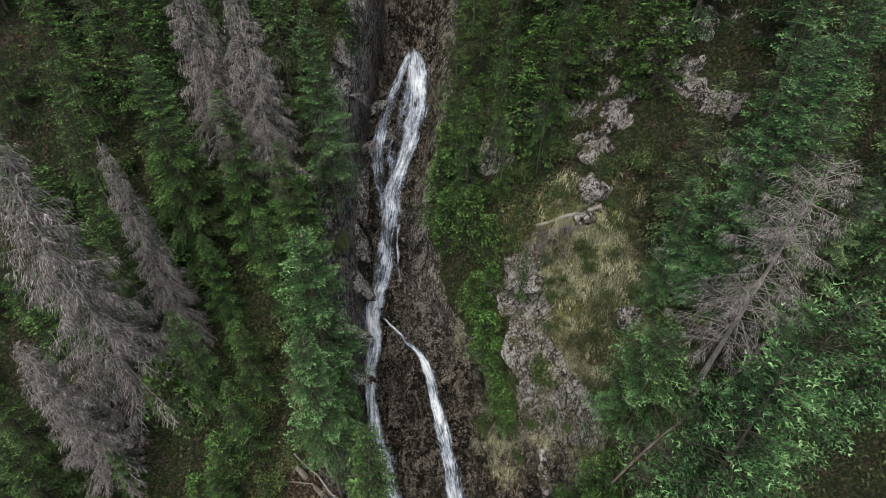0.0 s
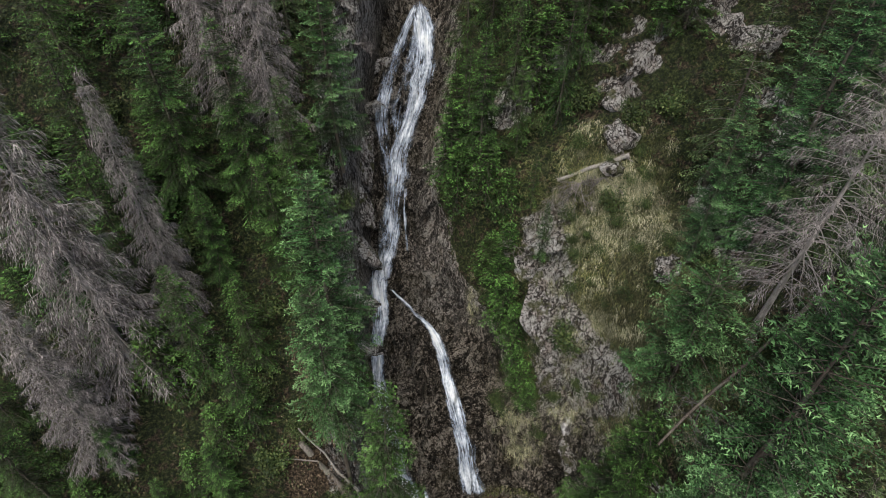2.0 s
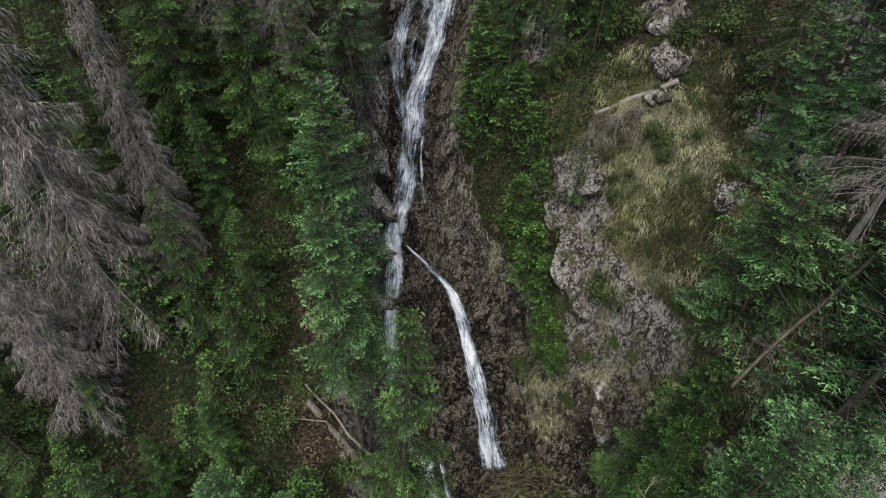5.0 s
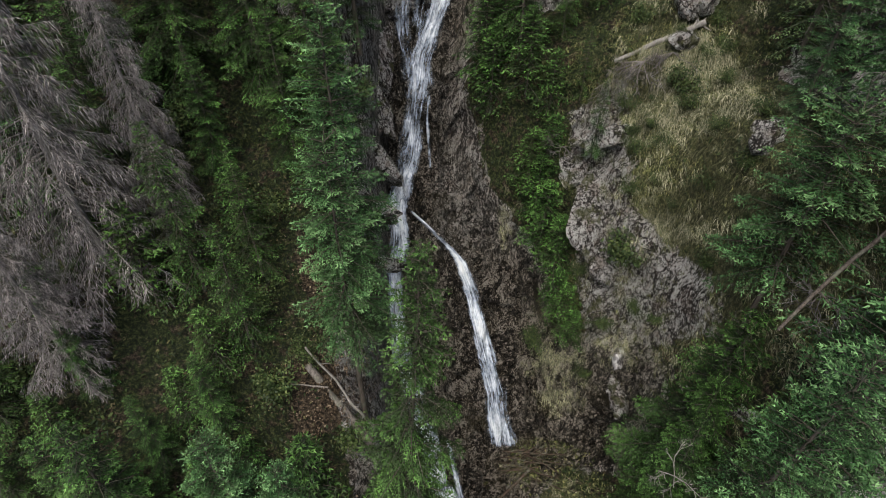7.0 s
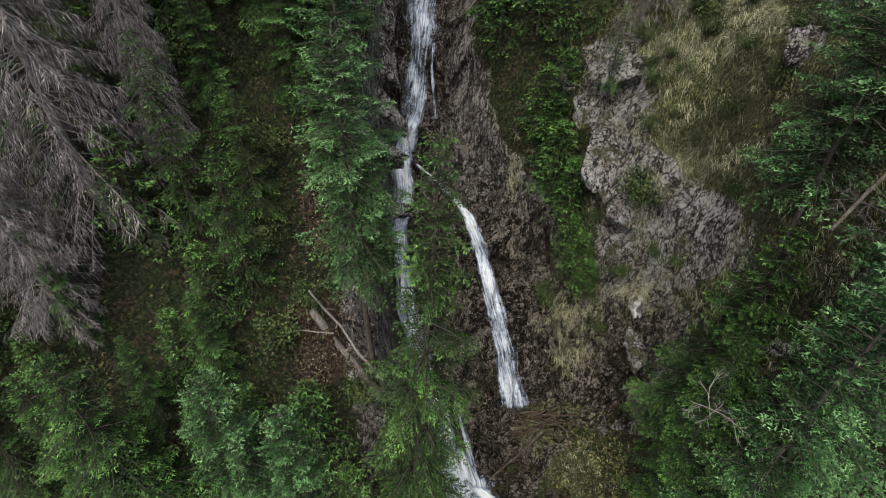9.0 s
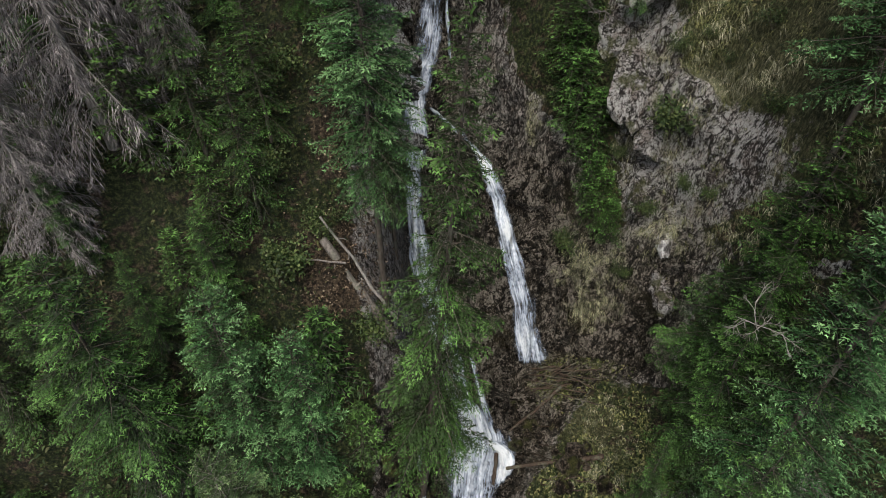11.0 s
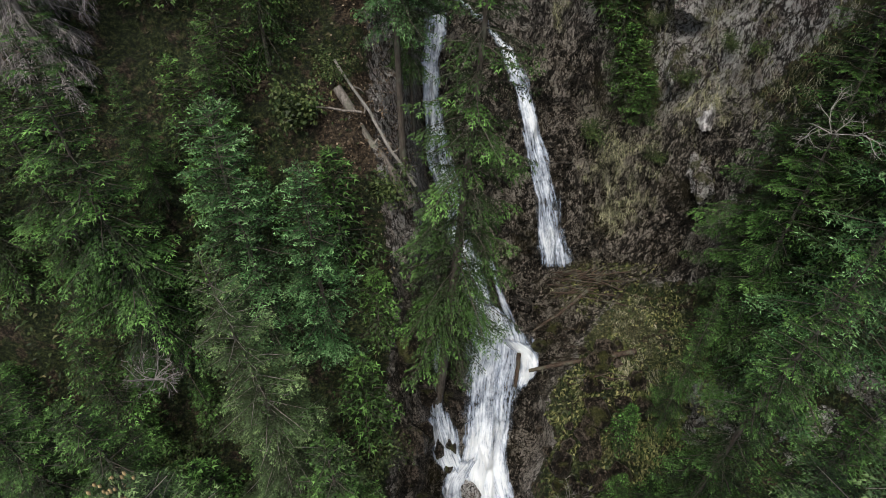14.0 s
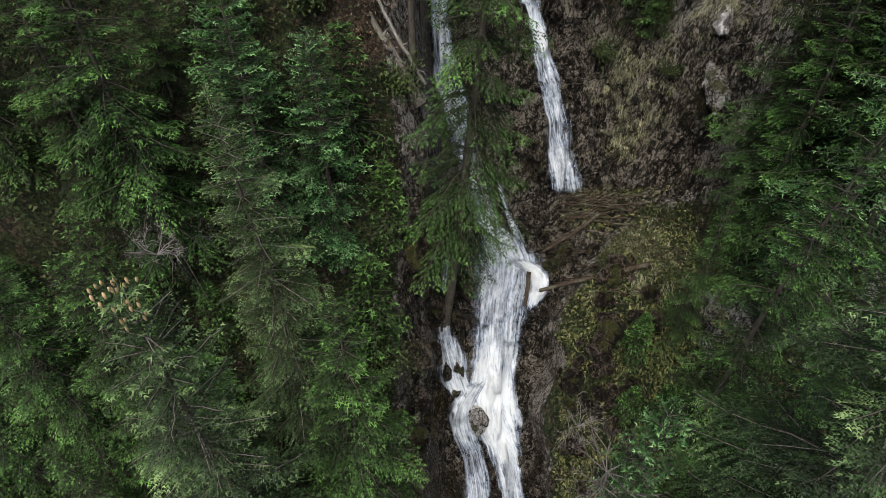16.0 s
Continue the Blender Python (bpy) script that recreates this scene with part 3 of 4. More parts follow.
NEAR_FIR = [kind_of(conifer("fir_tree", 22, 2.7, 180 + i, NEEDLE_FIR, droop=0.15, detail=0.95, step=0.50, big=1.0, taper=0.45, puff=0.55, thin=0.88), "tall bluish green fir tree with dense limbs", "fir tree", "firs on the hillside") for i in range(2)]
NEAR_GREY = [kind_of(conifer("lichen_spruce", 18, 3.2, 170 + i, NEEDLE_GREY, droop=0.34, detail=1.3, step=0.54, big=0.74, thin=0.94), "grey-green spruce hung with lichen", "spruce tree", "grey spruces on the hillside") for i in range(2)]
PINE = [kind_of(conifer("pine_tree", 12, 2.4, 185, NEEDLE_FIR, bare=0.45, droop=0.22, detail=1.2, step=0.42, big=0.95, taper=0.3, puff=0.6, thin=0.9), "round-crowned green pine with a bare lower trunk", "pine tree", "pines on the hillside")]
SNAG = [kind_of(conifer("dead_spruce", 20, 3.9, 77, None, bare=0.2, droop=0.3, dead=True, detail=1.1, thin=0.7, taper=0.4, step=0.5), "dead grey tree with long bare crooked limbs", "dead tree", "dead spruces")]
DEAD = [kind_of(conifer("dead_spruce", 18, 3.0, 70 + i, None, droop=0.5, dead=True, detail=2.0), "dead grey spruce with bare drooping twigs", "dead tree", "dead spruces") for i in range(2)]
YOUNG = [kind_of(conifer("young_spruce", 5, 1.5, 90 + i, NEEDLE_SPRUCE, bare=0.03, droop=0.22, step=0.30, detail=0.45, big=1.6), "young green spruce on the mossy slope", "young spruce", "young spruces") for i in range(3)]
BARE_FIR = [kind_of(conifer("fir_tree", 15, 2.2, 190, NEEDLE_FIR, taper=0.5, bare=0.42, droop=0.3, detail=1.4, puff=0.4), "bluish green fir with a bare lower trunk", "fir tree", "firs on the hillside")]
BARE_SPRUCE = [kind_of(conifer("spruce_tree", 24, 2.9, 195, NEEDLE_SPRUCE, bare=0.25, droop=0.45, detail=1.0, big=1.0, thin=0.85), "tall slender spruce with hanging sprays beside the stream", "spruce tree", "spruces on the hillside")]
SLIM = [kind_of(conifer("slim_spruce", 9, 1.3, 140 + i, NEEDLE_SPRUCE, bare=0.36, droop=0.35, detail=1.2), "slim young spruce with a bare lower trunk", "spruce tree", "slim spruces") for i in range(1)]
BUSH = [kind_of(bush("bush", 1.0 + 0.25 * i, 120 + i, BUSH_LEAF), "low leafy green bush on the slope", "bush", "bushes on the slope") for i in range(3)]

CONE = mesh_of("cone", *tube([(0, 0, 0), (0, 0, -0.03), (0, 0, -0.08), (0, 0, -0.12), (0.01, 0, -0.15)], [0.012, 0.028, 0.032, 0.024, 0.006], 6), leaf_material("cone_scales", (0.0, (0.40, 0.27, 0.13)), (1.0, (0.55, 0.42, 0.24))), True)

rng = random.Random(4)
# kind, x, y, height of the tip
KEY_TREES = [
    (DEAD[0], -15.0, 20.4, 38.0, 0.62), (DEAD[1], -17.3, 17.8, 40.0), (DEAD[0], -19.0, 14.9, 31.0), (DEAD[1], -9.9, 27.2, 43.0), (DEAD[0], -12.8, 28.2, 44.5), (SPRUCE[1], -10.9, 24.6, 38.4), (SPRUCE[2], -8.3, 23.6, 36.2),
    (FIR[0], -7.0, 19.8, 33.5, 1.0), (BARE_FIR[0], -6.5, 15.2, 30.6, 0.8), (BARE_SPRUCE[0], -5.2, 11.7, 29.6, 0.85, 4.8), (FIR[2], -6.8, 27.6, 41.0, 0.8),
    (SPRUCE[1], -13.0, 22.0, 31.2), (SPRUCE[2], -15.8, 9.8, 22.8), (FIR[0], -11.9, 10.6, 20.2), (NEAR_GREY[0], -10.6, 6.1, 18.6), (NEAR_GREY[1], -11.5, 1.1, 17.2),
    (SPRUCE[0], -18.0, 14.4, 22.8), (SPRUCE[0], -17.6, 10.3, 21.2), (FIR[1], -9.6, 10.8, 18.0), (SPRUCE[1], -14.2, 24.4, 40.0), (SPRUCE[2], -8.2, 3.6, 13.5),
    (SPRUCE[1], -15.5, 4.5, 14.5), (SPRUCE[2], -19.0, 5.0, 15.0), (SPRUCE[0], -9.6, 22.6, 32.5), (SPRUCE[2], -12.8, 13.8, 21.5), (SPRUCE[1], -15.2, 12.4, 20.5),
    (NEAR_FIR[1], 10.5, 18.4, 37.4, 1.0), (SNAG[0], 11.6, 14.2, 41.0, 1.0, 3.0), (NEAR_FIR[0], 12.4, 17.4, 43.5, 0.95), (PINE[0], 9.3, 14.2, 32.0, 1.0), (NEAR_FIR[1], 10.6, 9.7, 36.8, 1.0), (GREY[0], 13.6, 17.0, 42.0), (NEAR_FIR[1], 12.6, 11.2, 38.6, 1.0), (GREY[1], 15.4, 16.0, 39.0), (NEAR_FIR[0], 15.8, 20.6, 44.0, 1.0),
    (NEAR_FIR[0], 8.2, 8.4, 28.8, 0.8), (NEAR_SPRUCE[1], 5.5, 6.1, 19.0, 0.75), (NEAR_SPRUCE[1], 6.0, 3.6, 17.0, 0.8), (NEAR_SPRUCE[0], 4.6, -0.2, 26.0), (FIR[1], 0.0, 0.9, 13.0, 0.55),
    (NEAR_SPRUCE[1], 4.8, 9.0, 14.5, 0.65), (NEAR_SPRUCE[1], 7.4, 11.0, 21.6, 0.7), (NEAR_SPRUCE[1], 9.0, 13.6, 25.0, 1.3), (NEAR_SPRUCE[1], 8.6, 12.4, 22.0, 1.1), (SPRUCE[1], 8.6, 9.6, 25.0, 0.85), (SPRUCE[2], 11.4, 15.6, 29.0, 0.8),
]
planted = []
for kind, x, y, tip, *more in KEY_TREES:
    wide, lean = (*more, 1.0, 0.0)[:2] if not more else (*more, 0.0)[:2]
    tree = plant(kind, x, y, tip, rng.uniform(0, 360), wide, None, lean)
    planted.append((x, y))
    if kind is NEAR_GREY[1]:
        tagged(tree, "grey-green spruce with pale cones near its tip")
        pick = random.Random(21)
        for n in range(34):
            hang, out, az = pick.uniform(0.2, 1.3), pick.uniform(0.08, 0.5), pick.uniform(0, 6.28)
            cone = part("cone", CONE, tree, "pale brown hanging cone")
            cone.matrix_basis = pose(out * math.cos(az), out * math.sin(az), kind["tall"] - hang, 0, pick.uniform(-15, 15), 0)
    if kind is NEAR_GREY[0]:
        tagged(tree, "grey-green spruce with a bleached bare tip")
for x, v in ((-6.3, -13.6),):
    d = float(depth_of(np.array([x]), np.array([v]))[0][0])
    sx, sy, sz = place(np.array([x]), np.array([v]), np.array([d]))[0]
    plant(SLIM[0], sx, sy, sz + 8.5, rng.uniform(0, 360), 1.0, sz)


def spot(x, v):
    d, rock, chan, crop = (float(a[0]) for a in depth_of(np.array([x]), np.array([v]), False))
    return (*place(np.array([x]), np.array([v]), np.array([d]))[0], rock, chan)


def scatter(kinds, n, xs, vs, apart, low, high, keep, wide=1.0):
    """Plants n tries of these kinds over a stretch of the hillside, no closer than apart."""
    for i in range(n):
        x, v = rng.uniform(*xs), rng.uniform(*vs)
        if not keep(x, v):
            continue
        px, py, pz, rock, chan = spot(x, v)
        if chan > 0.1 or min(math.hypot(px - a, py - b) for a, b in planted) < apart:
            continue
        plant(rng.choice(kinds), px, py, pz + rng.uniform(low, high), rng.uniform(0, 360), wide, pz)
        planted.append((px, py))


clearing = lambda x, v: -10.4 < x < -5.5 and -19.5 < v < -7.5
open_slope = lambda x, v: 3.2 < x < 10.8 and -24 < v < 3.5
FAR = FAR_SPRUCE + FAR_SPRUCE + FAR_FIR + FAR_GREY
scatter(FAR, 560, (-26.5, -8.5), (-39, 22), 2.5, 6.5, 10.5, lambda x, v: not (x > -10.8 and -24 < v < -6))
scatter(FAR_FIR + FAR_GREY + FAR_SPRUCE[:2], 260, (11, 26), (-39, 22), 2.6, 8, 13, lambda x, v: not (x < 12 and v > -4))
scatter(FAR, 70, (-9, 12), (17, 26), 2.4, 7, 12, lambda x, v: v > 18)
scatter(FAR_SPRUCE, 300, (0.4, 8.5), (2.5, 22), 1.8, 5.5, 9.5, lambda x, v: not (x > 6.5 and v < 6.5), 0.85)
scatter(YOUNG, 420, (-1.8, 12.5), (-1, 22), 1.25, 2.0, 5.5, lambda x, v: not (open_slope(x, v)) and not (x > 7.5 and v < 9))
for x, v, tall in ((2.6, -5.6, 3.6), (3.0, -7.4, 4.2), (3.7, -8.9, 3.8), (4.3, -12.2, 3.2), (3.9, -11.0, 2.8), (4.7, -13.0, 2.4), (2.2, -4.0, 3.4), (3.2, -3.2, 3.0)):
    px, py, pz, rock, chan = spot(x, v)
    plant(rng.choice(YOUNG), px, py, pz + tall, rng.uniform(0, 360), 1.15, pz)
    planted.append((px, py))
for x, v, tall in [(5.47, -14.98, 0.7), (5.93, -11.82, 0.9), (6.4, -8.45, 1.5), (4.8, -9.05, 0.6), (3.17, -13.55, 1.1)]:
    px, py, pz, rock, chan = spot(x, v)
    plant(rng.choice(BUSH), px, py, pz + tall, rng.uniform(0, 360), 1.2, pz)
scatter(FAR_SPRUCE, 90, (-0.2, 5.0), (-3.5, 4.5), 1.4, 3.0, 5.0, lambda x, v: True, 0.8)
scatter(YOUNG, 60, (2.2, 5.6), (-15, -4), 0.9, 1.2, 2.6, lambda x, v: abs(x - 3.4 - 0.06 * (-4 - v)) < 1.0)
scatter(YOUNG, 150, (-24, -6.0), (-38, 18), 1.4, 2.5, 5.5, lambda x, v: not clearing(x, v))
scatter(BUSH, 130, (-22, -6.2), (-34, 16), 1.0, 0.8, 1.7, lambda x, v: not (clearing(x, v) and rng.random() < 0.7))
scatter(BUSH, 150, (0, 12), (-36, 16), 1.1, 0.7, 1.4, lambda x, v: (not open_slope(x, v) or rng.random() < 0.15) and not (x < 4.2 and v < -19))
scatter(BUSH, 130, (6.2, 11), (-13, 3), 0.8, 0.35, 1.0, lambda x, v: True)
scatter(YOUNG, 14, (7.0, 11), (-13, 3), 1.0, 0.6, 1.4, lambda x, v: True)
scatter(YOUNG, 90, (1.5, 12), (-40, -27), 1.3, 1.5, 4.0, lambda x, v: x > 2.5)
for kinds in (SPRUCE, FIR, GREY, FAR_SPRUCE, FAR_FIR, FAR_GREY, DEAD, YOUNG, BUSH, SLIM, NEAR_SPRUCE, NEAR_GREY, NEAR_FIR, PINE, SNAG, BARE_FIR, BARE_SPRUCE):
    for ob in kinds:
        for o in (*ob.children_recursive, ob):
            bpy.data.objects.remove(o)

# ---------------- low growth ----------------
def carpet(name, count, seed, mat, keep, length, width, up, label, category, sag=0.5, xs=(-26, 24), vs=(-42, 26), wild=1.0, hang=0.0, tuft=0):
    """Many small leaves or blades that grow from the ground wherever keep says so."""
    r = np.random.default_rng(seed)
    x, v = r.uniform(*xs, count), r.uniform(*vs, count)
    d, rock, wet, crop = depth_of(x, v)
    ok = r.random(count) < keep(x, v, rock, wet)
    x, v, d = x[ok], v[ok], d[ok]
    n = len(x)
    base = place(x, v, d + 0.04)
    if tuft:
        base = np.repeat(base, tuft, 0) + r.normal(size=(n * tuft, 3)) * 0.07
        n = n * tuft
    way = r.normal(size=(n, 3)) * np.array([0.8, 0.8, 0.35]) * wild + np.array([0.0, -0.25 - hang, up])
    me = mesh_of(name, *blades(base, way, r.uniform(*length, n), r.uniform(*width, n), r, sag), mat)
    return tagged(new(name, me), label, category, kind="stuff")


def straw_field(x, v):
    return np.clip(np.exp(-((x - 8.6) / 2.6) ** 4 - ((v + 4) / 8) ** 4) * (0.12 + 1.3 * smooth(-0.02, 0.2, fbm(x * 0.8, v * 0.6, 3, 91))) + 0.8 * np.exp(-((x - 4.6) / 1.3) ** 2 - ((v + 15.6) / 1.0) ** 2) + 0.32 * np.exp(-((x - 3.8) / 2.2) ** 2 - ((v + 23.0) / 1.8) ** 2), 0, 1)


STRAW_SPOTS = [(4.17, -14.45, 1.1, 0.8), (0.93, -6.13, 0.5, 1.2), (4.6, -16.86, 0.9, 0.9), (6.02, -7.92, 0.9, 1.2), (6.51, -12.77, 0.8, 0.7)]


def straw_spots(x, v):
    """Tufts of dry grass that hang from cracks in the rock."""
    return np.clip(sum(np.exp(-((x - a) / w) ** 2 - ((v - b) / h) ** 2) for a, b, w, h in STRAW_SPOTS), 0, 1)


def open_turf(x, v):
    return np.clip(np.exp(-((x - 7.6) / 3.6) ** 4 - ((v + 5.5) / 9.5) ** 4) * (0.25 + 1.2 * smooth(-0.15, 0.15, fbm(x * 0.9, v * 0.9, 3, 99))), 0, 1)


def litter_field(x, v):
    return np.exp(-((x + 8.2) / 1.8) ** 4 - ((v + 12.5) / 5.5) ** 4) * (0.15 + 0.85 * smooth(-0.12, 0.12, fbm(x * 0.7, v * 0.7, 3, 93)))


carpet("undergrowth", 130000, 1, UNDERGROWTH, lambda x, v, rock, wet: (1 - smooth(0.25, 0.6, rock)) * (1 - 0.6 * straw_field(x, v)) * (1 - 0.8 * litter_field(x, v)) * (0.35 + 0.65 * smooth(-0.2, 0.1, fbm(x * 0.8, v * 0.8, 3, 95))), (0.14, 0.36), (0.06, 0.14), 0.75, "low green bilberry and moss undergrowth on the slope", "undergrowth")
carpet("dry_grass", 20000, 2, STRAW, lambda x, v, rock, wet: np.maximum(straw_field(x, v) * (1 - 0.85 * smooth(0.4, 0.7, rock)), 0.5 * straw_spots(x, v)), (0.25, 0.6), (0.009, 0.017), 0.1, "pale dry grass hanging down the open slope", "grass", 0.6, (1, 12.5), (-26, 5), 0.55, 0.55, 20)
carpet("green_grass", 13000, 5, TURF, lambda x, v, rock, wet: open_turf(x, v) * (1 - 0.8 * smooth(0.45, 0.75, rock)), (0.14, 0.34), (0.018, 0.034), 0.3, "short olive grass and moss on the open slope", "grass", 0.5, (2, 12.5), (-19, 5), 0.8, 0.3, 9)
carpet("bank_herbs", 46000, 4, TURF, lambda x, v, rock, wet: np.maximum(1 - smooth(0.3, 0.6, wet), 0.9 * np.exp(-((x - 3.9) / 2.2) ** 4 - ((v - -20.66) / 2.4) ** 4)) * (0.3 + 0.75 * smooth(-0.1, 0.15, fbm(x * 1.1, v * 1.1, 3, 97))), (0.12, 0.3), (0.05, 0.12), 0.5, "mossy green herbs on the bank of the cascade", "undergrowth", 0.5, (0.2, 7), (-37, -20))
carpet("leaf_litter", 30000, 3, LITTER, lambda x, v, rock, wet: litter_field(x, v) + 0.03 * (1 - rock), (0.08, 0.16), (0.05, 0.1), 0.15, "brown fallen leaves and twigs on the bank", "leaf litter", 0.1, (-12, -4), (-22, -4))
# ---------------- water ----------------
def fall(name, label, path, widths, foams, lift=0.22, cols=26):
    """A sheet of falling water that follows the rock; path: x, v down the slope."""
    path = np.array(path, float)
    seg = np.concatenate([[0], np.cumsum(np.hypot(*np.diff(path, axis=0).T))])
    s = np.arange(0, seg[-1], 0.16)
    cx, cv = np.interp(s, seg, path[:, 0]), np.interp(s, seg, path[:, 1])
    k = np.ones(9) / 9
    cx[4:-4], cv[4:-4] = np.convolve(cx, k, "valid"), np.convolve(cv, k, "valid")
    w, foam = np.interp(s, seg, widths), np.interp(s, seg, foams)
    a = np.linspace(-1, 1, cols)
    edge = 1 + np.where(a[None] < 0, 0.26 * fbm(s * 0.6, s * 0 + len(path), 3, 81)[:, None] + 0.06 * fbm(s * 2.6, s * 0 + 3.1, 2, 82)[:, None], -0.26 * fbm(s * 0.6, s * 0 + len(path), 3, 81)[:, None] + 0.06 * fbm(s * 2.6, s * 0 + 9.7, 2, 83)[:, None])
    X = cx[:, None] + a[None] * w[:, None] / 2 * edge
    V = cv[:, None] + 0 * X
    base = depth_of(X, V)[0]
    calm = base.copy()
    for i in range(-6, 7):
        calm = np.minimum(calm, depth_of(X, V + i * 0.18)[0] + 0.05 * abs(i))
    D = calm - lift * (1 - a[None] ** 2 * 0.8) + fbm(X * 3.0, V * 0.7, 3, 85) * 0.25
    me = mesh_of(name, place(X, V, D).reshape(-1, 3), grid_faces(len(s), cols), WATER, True)
    cover = foam[:, None] * np.ones(cols)[None] - 0.30 * abs(a[None]) ** 3 - 0.3 * smooth(0.5, 0.0, (s[-1] - s))[:, None] - 0.25 * smooth(0.6, 0.0, s)[:, None]
    me.attributes.new("foam", "FLOAT", "POINT").data.foreach_set("value", cover.astype(np.float32).ravel())
    uv = np.stack([a[None] * w[:, None] / 2 + 7.3 * len(path), np.repeat(s[:, None], cols, 1)], -1).reshape(-1, 2)
    layer = me.uv_layers.new(name="flow")
    idx = np.empty(len(me.loops), np.int32)
    me.loops.foreach_get("vertex_index", idx)
    layer.data.foreach_set("uv", uv[idx].astype(np.float32).ravel())
    return tagged(new(name, me), label, "waterfall", kind="structure")


fall("waterfall", "white waterfall sliding down a dark rock face", [(-2.3, 15.8), (-1.9, 13.5), (-1.9, 11.5), (-2.5, 9), (-3.2, 6.4), (-3.9, 4.0), (-4.2, 1), (-4.6, -2.2), (-5.2, -3.8), (-5.45, -5.0)], [1.0, 1.9, 1.8, 1.6, 1.6, 1.6, 2.1, 1.9, 1.6, 1.4], [0.60, 0.62, 0.60, 0.58, 0.60, 0.57, 0.52, 0.52, 0.66, 0.7])
fall("waterfall", "thin veil of water over dark rock", [(-2.5, 15.4), (-3.6, 13), (-4.4, 10.5), (-5.0, 8), (-5.1, 6.2), (-4.7, 4.2), (-4.5, 1.0)], [0.5, 0.9, 1.1, 1.3, 1.4, 1.2, 0.8], [0.60, 0.56, 0.54, 0.50, 0.47, 0.44, 0.42])
fall("waterfall", "thin streaks of water over dark rock", [(-2.6, 13.2), (-3.0, 11), (-3.6, 9), (-4.2, 7), (-4.4, 5)], [0.8, 1.3, 1.6, 1.4, 1.0], [0.46, 0.42, 0.40, 0.40, 0.40])
fall("waterfall", "thin trickle beside the main water", [(-3.3, 2.2), (-3.5, 0.5), (-3.4, -1.5), (-3.3, -3.0)], [0.25, 0.3, 0.25, 0.2], [0.5, 0.54, 0.54, 0.5])
fall("waterfall", "white stream falling down one side of the gully", [(-5.1, -2.9), (-5.45, -4.6), (-5.2, -7), (-5.5, -9), (-5.6, -11), (-5.2, -13.2), (-4.9, -15), (-4.1, -18), (-3.3, -20.4), (-2.6, -23.2)], [1.4, 1.3, 1.5, 1.2, 1.0, 1.3, 1.7, 1.9, 1.6, 1.2], [0.68, 0.66, 0.6, 0.6, 0.64, 0.62, 0.58, 0.55, 0.60, 0.68])
fall("waterfall", "thin white waterfall over brown wet rock", [(-4.7, -5.2), (-3.2, -6.6), (-1.6, -8.2), (-0.9, -10), (-0.3, -12.6), (0.4, -15.5), (0.8, -18), (1.3, -20.6)], [0.3, 0.4, 0.7, 0.95, 1.15, 1.4, 1.75, 2.1], [0.6, 0.6, 0.66, 0.66, 0.63, 0.57, 0.55, 0.6])
fall("waterfall", "broad foaming white cascade at the foot of the gully", [(-2.8, -21.9), (-2.54, -22.85), (-2.13, -23.91), (-2.24, -25.0), (-2.52, -26.15), (-2.57, -27.87), (-2.63, -29.31), (-2.85, -30.74), (-2.85, -31.89), (-2.35, -33.04), (-2.03, -34.04), (-1.74, -35.05), (-1.56, -37.35)], [0.69, 2.3, 3.73, 3.87, 3.1, 2.7, 2.41, 2.58, 2.87, 2.3, 1.67, 1.38, 1.58], [0.62, 0.66, 0.64, 0.62, 0.6, 0.62, 0.72, 0.8, 0.76, 0.76, 0.7, 0.64, 0.62], cols=40)
fall("waterfall", "white arm of the cascade round a boulder", [(-3.37, -29.89), (-4.11, -30.89), (-4.45, -32.05), (-4.16, -33.19), (-3.7, -34.2), (-3.46, -35.35), (-3.34, -37.36)], [1.15, 1.44, 1.38, 1.44, 1.38, 1.44, 1.72], [0.6, 0.68, 0.66, 0.64, 0.62, 0.62, 0.62], 0.3)
fall("waterfall", "narrow white strand falling into a foaming pool", [(-4.92, -23.29), (-5.06, -24.44), (-5.19, -26.16), (-5.27, -27.6), (-4.92, -28.74), (-4.58, -29.95), (-4.28, -30.9)], [0.63, 0.69, 0.63, 0.86, 1.78, 1.67, 0.86], [0.60, 0.64, 0.64, 0.66, 0.68, 0.64, 0.58], 0.4)
fall("waterfall", "white spray leaping off a ledge beside the cascade", [(-1.82, -23.71), (-1.1, -24.13), (-0.47, -24.71), (-0.66, -25.42), (-1.15, -26.43)], [1.15, 1.43, 1.26, 1.03, 0.86], [0.6, 0.7, 0.74, 0.7, 0.58], 0.42)
fall("waterfall", "thin strand of water running down the wet rock", [(-2.35, -19.6), (-2.0, -21.0), (-1.6, -22.4), (-1.3, -23.6)], [0.3, 0.4, 0.5, 0.6], [0.52, 0.56, 0.56, 0.54], 0.25)

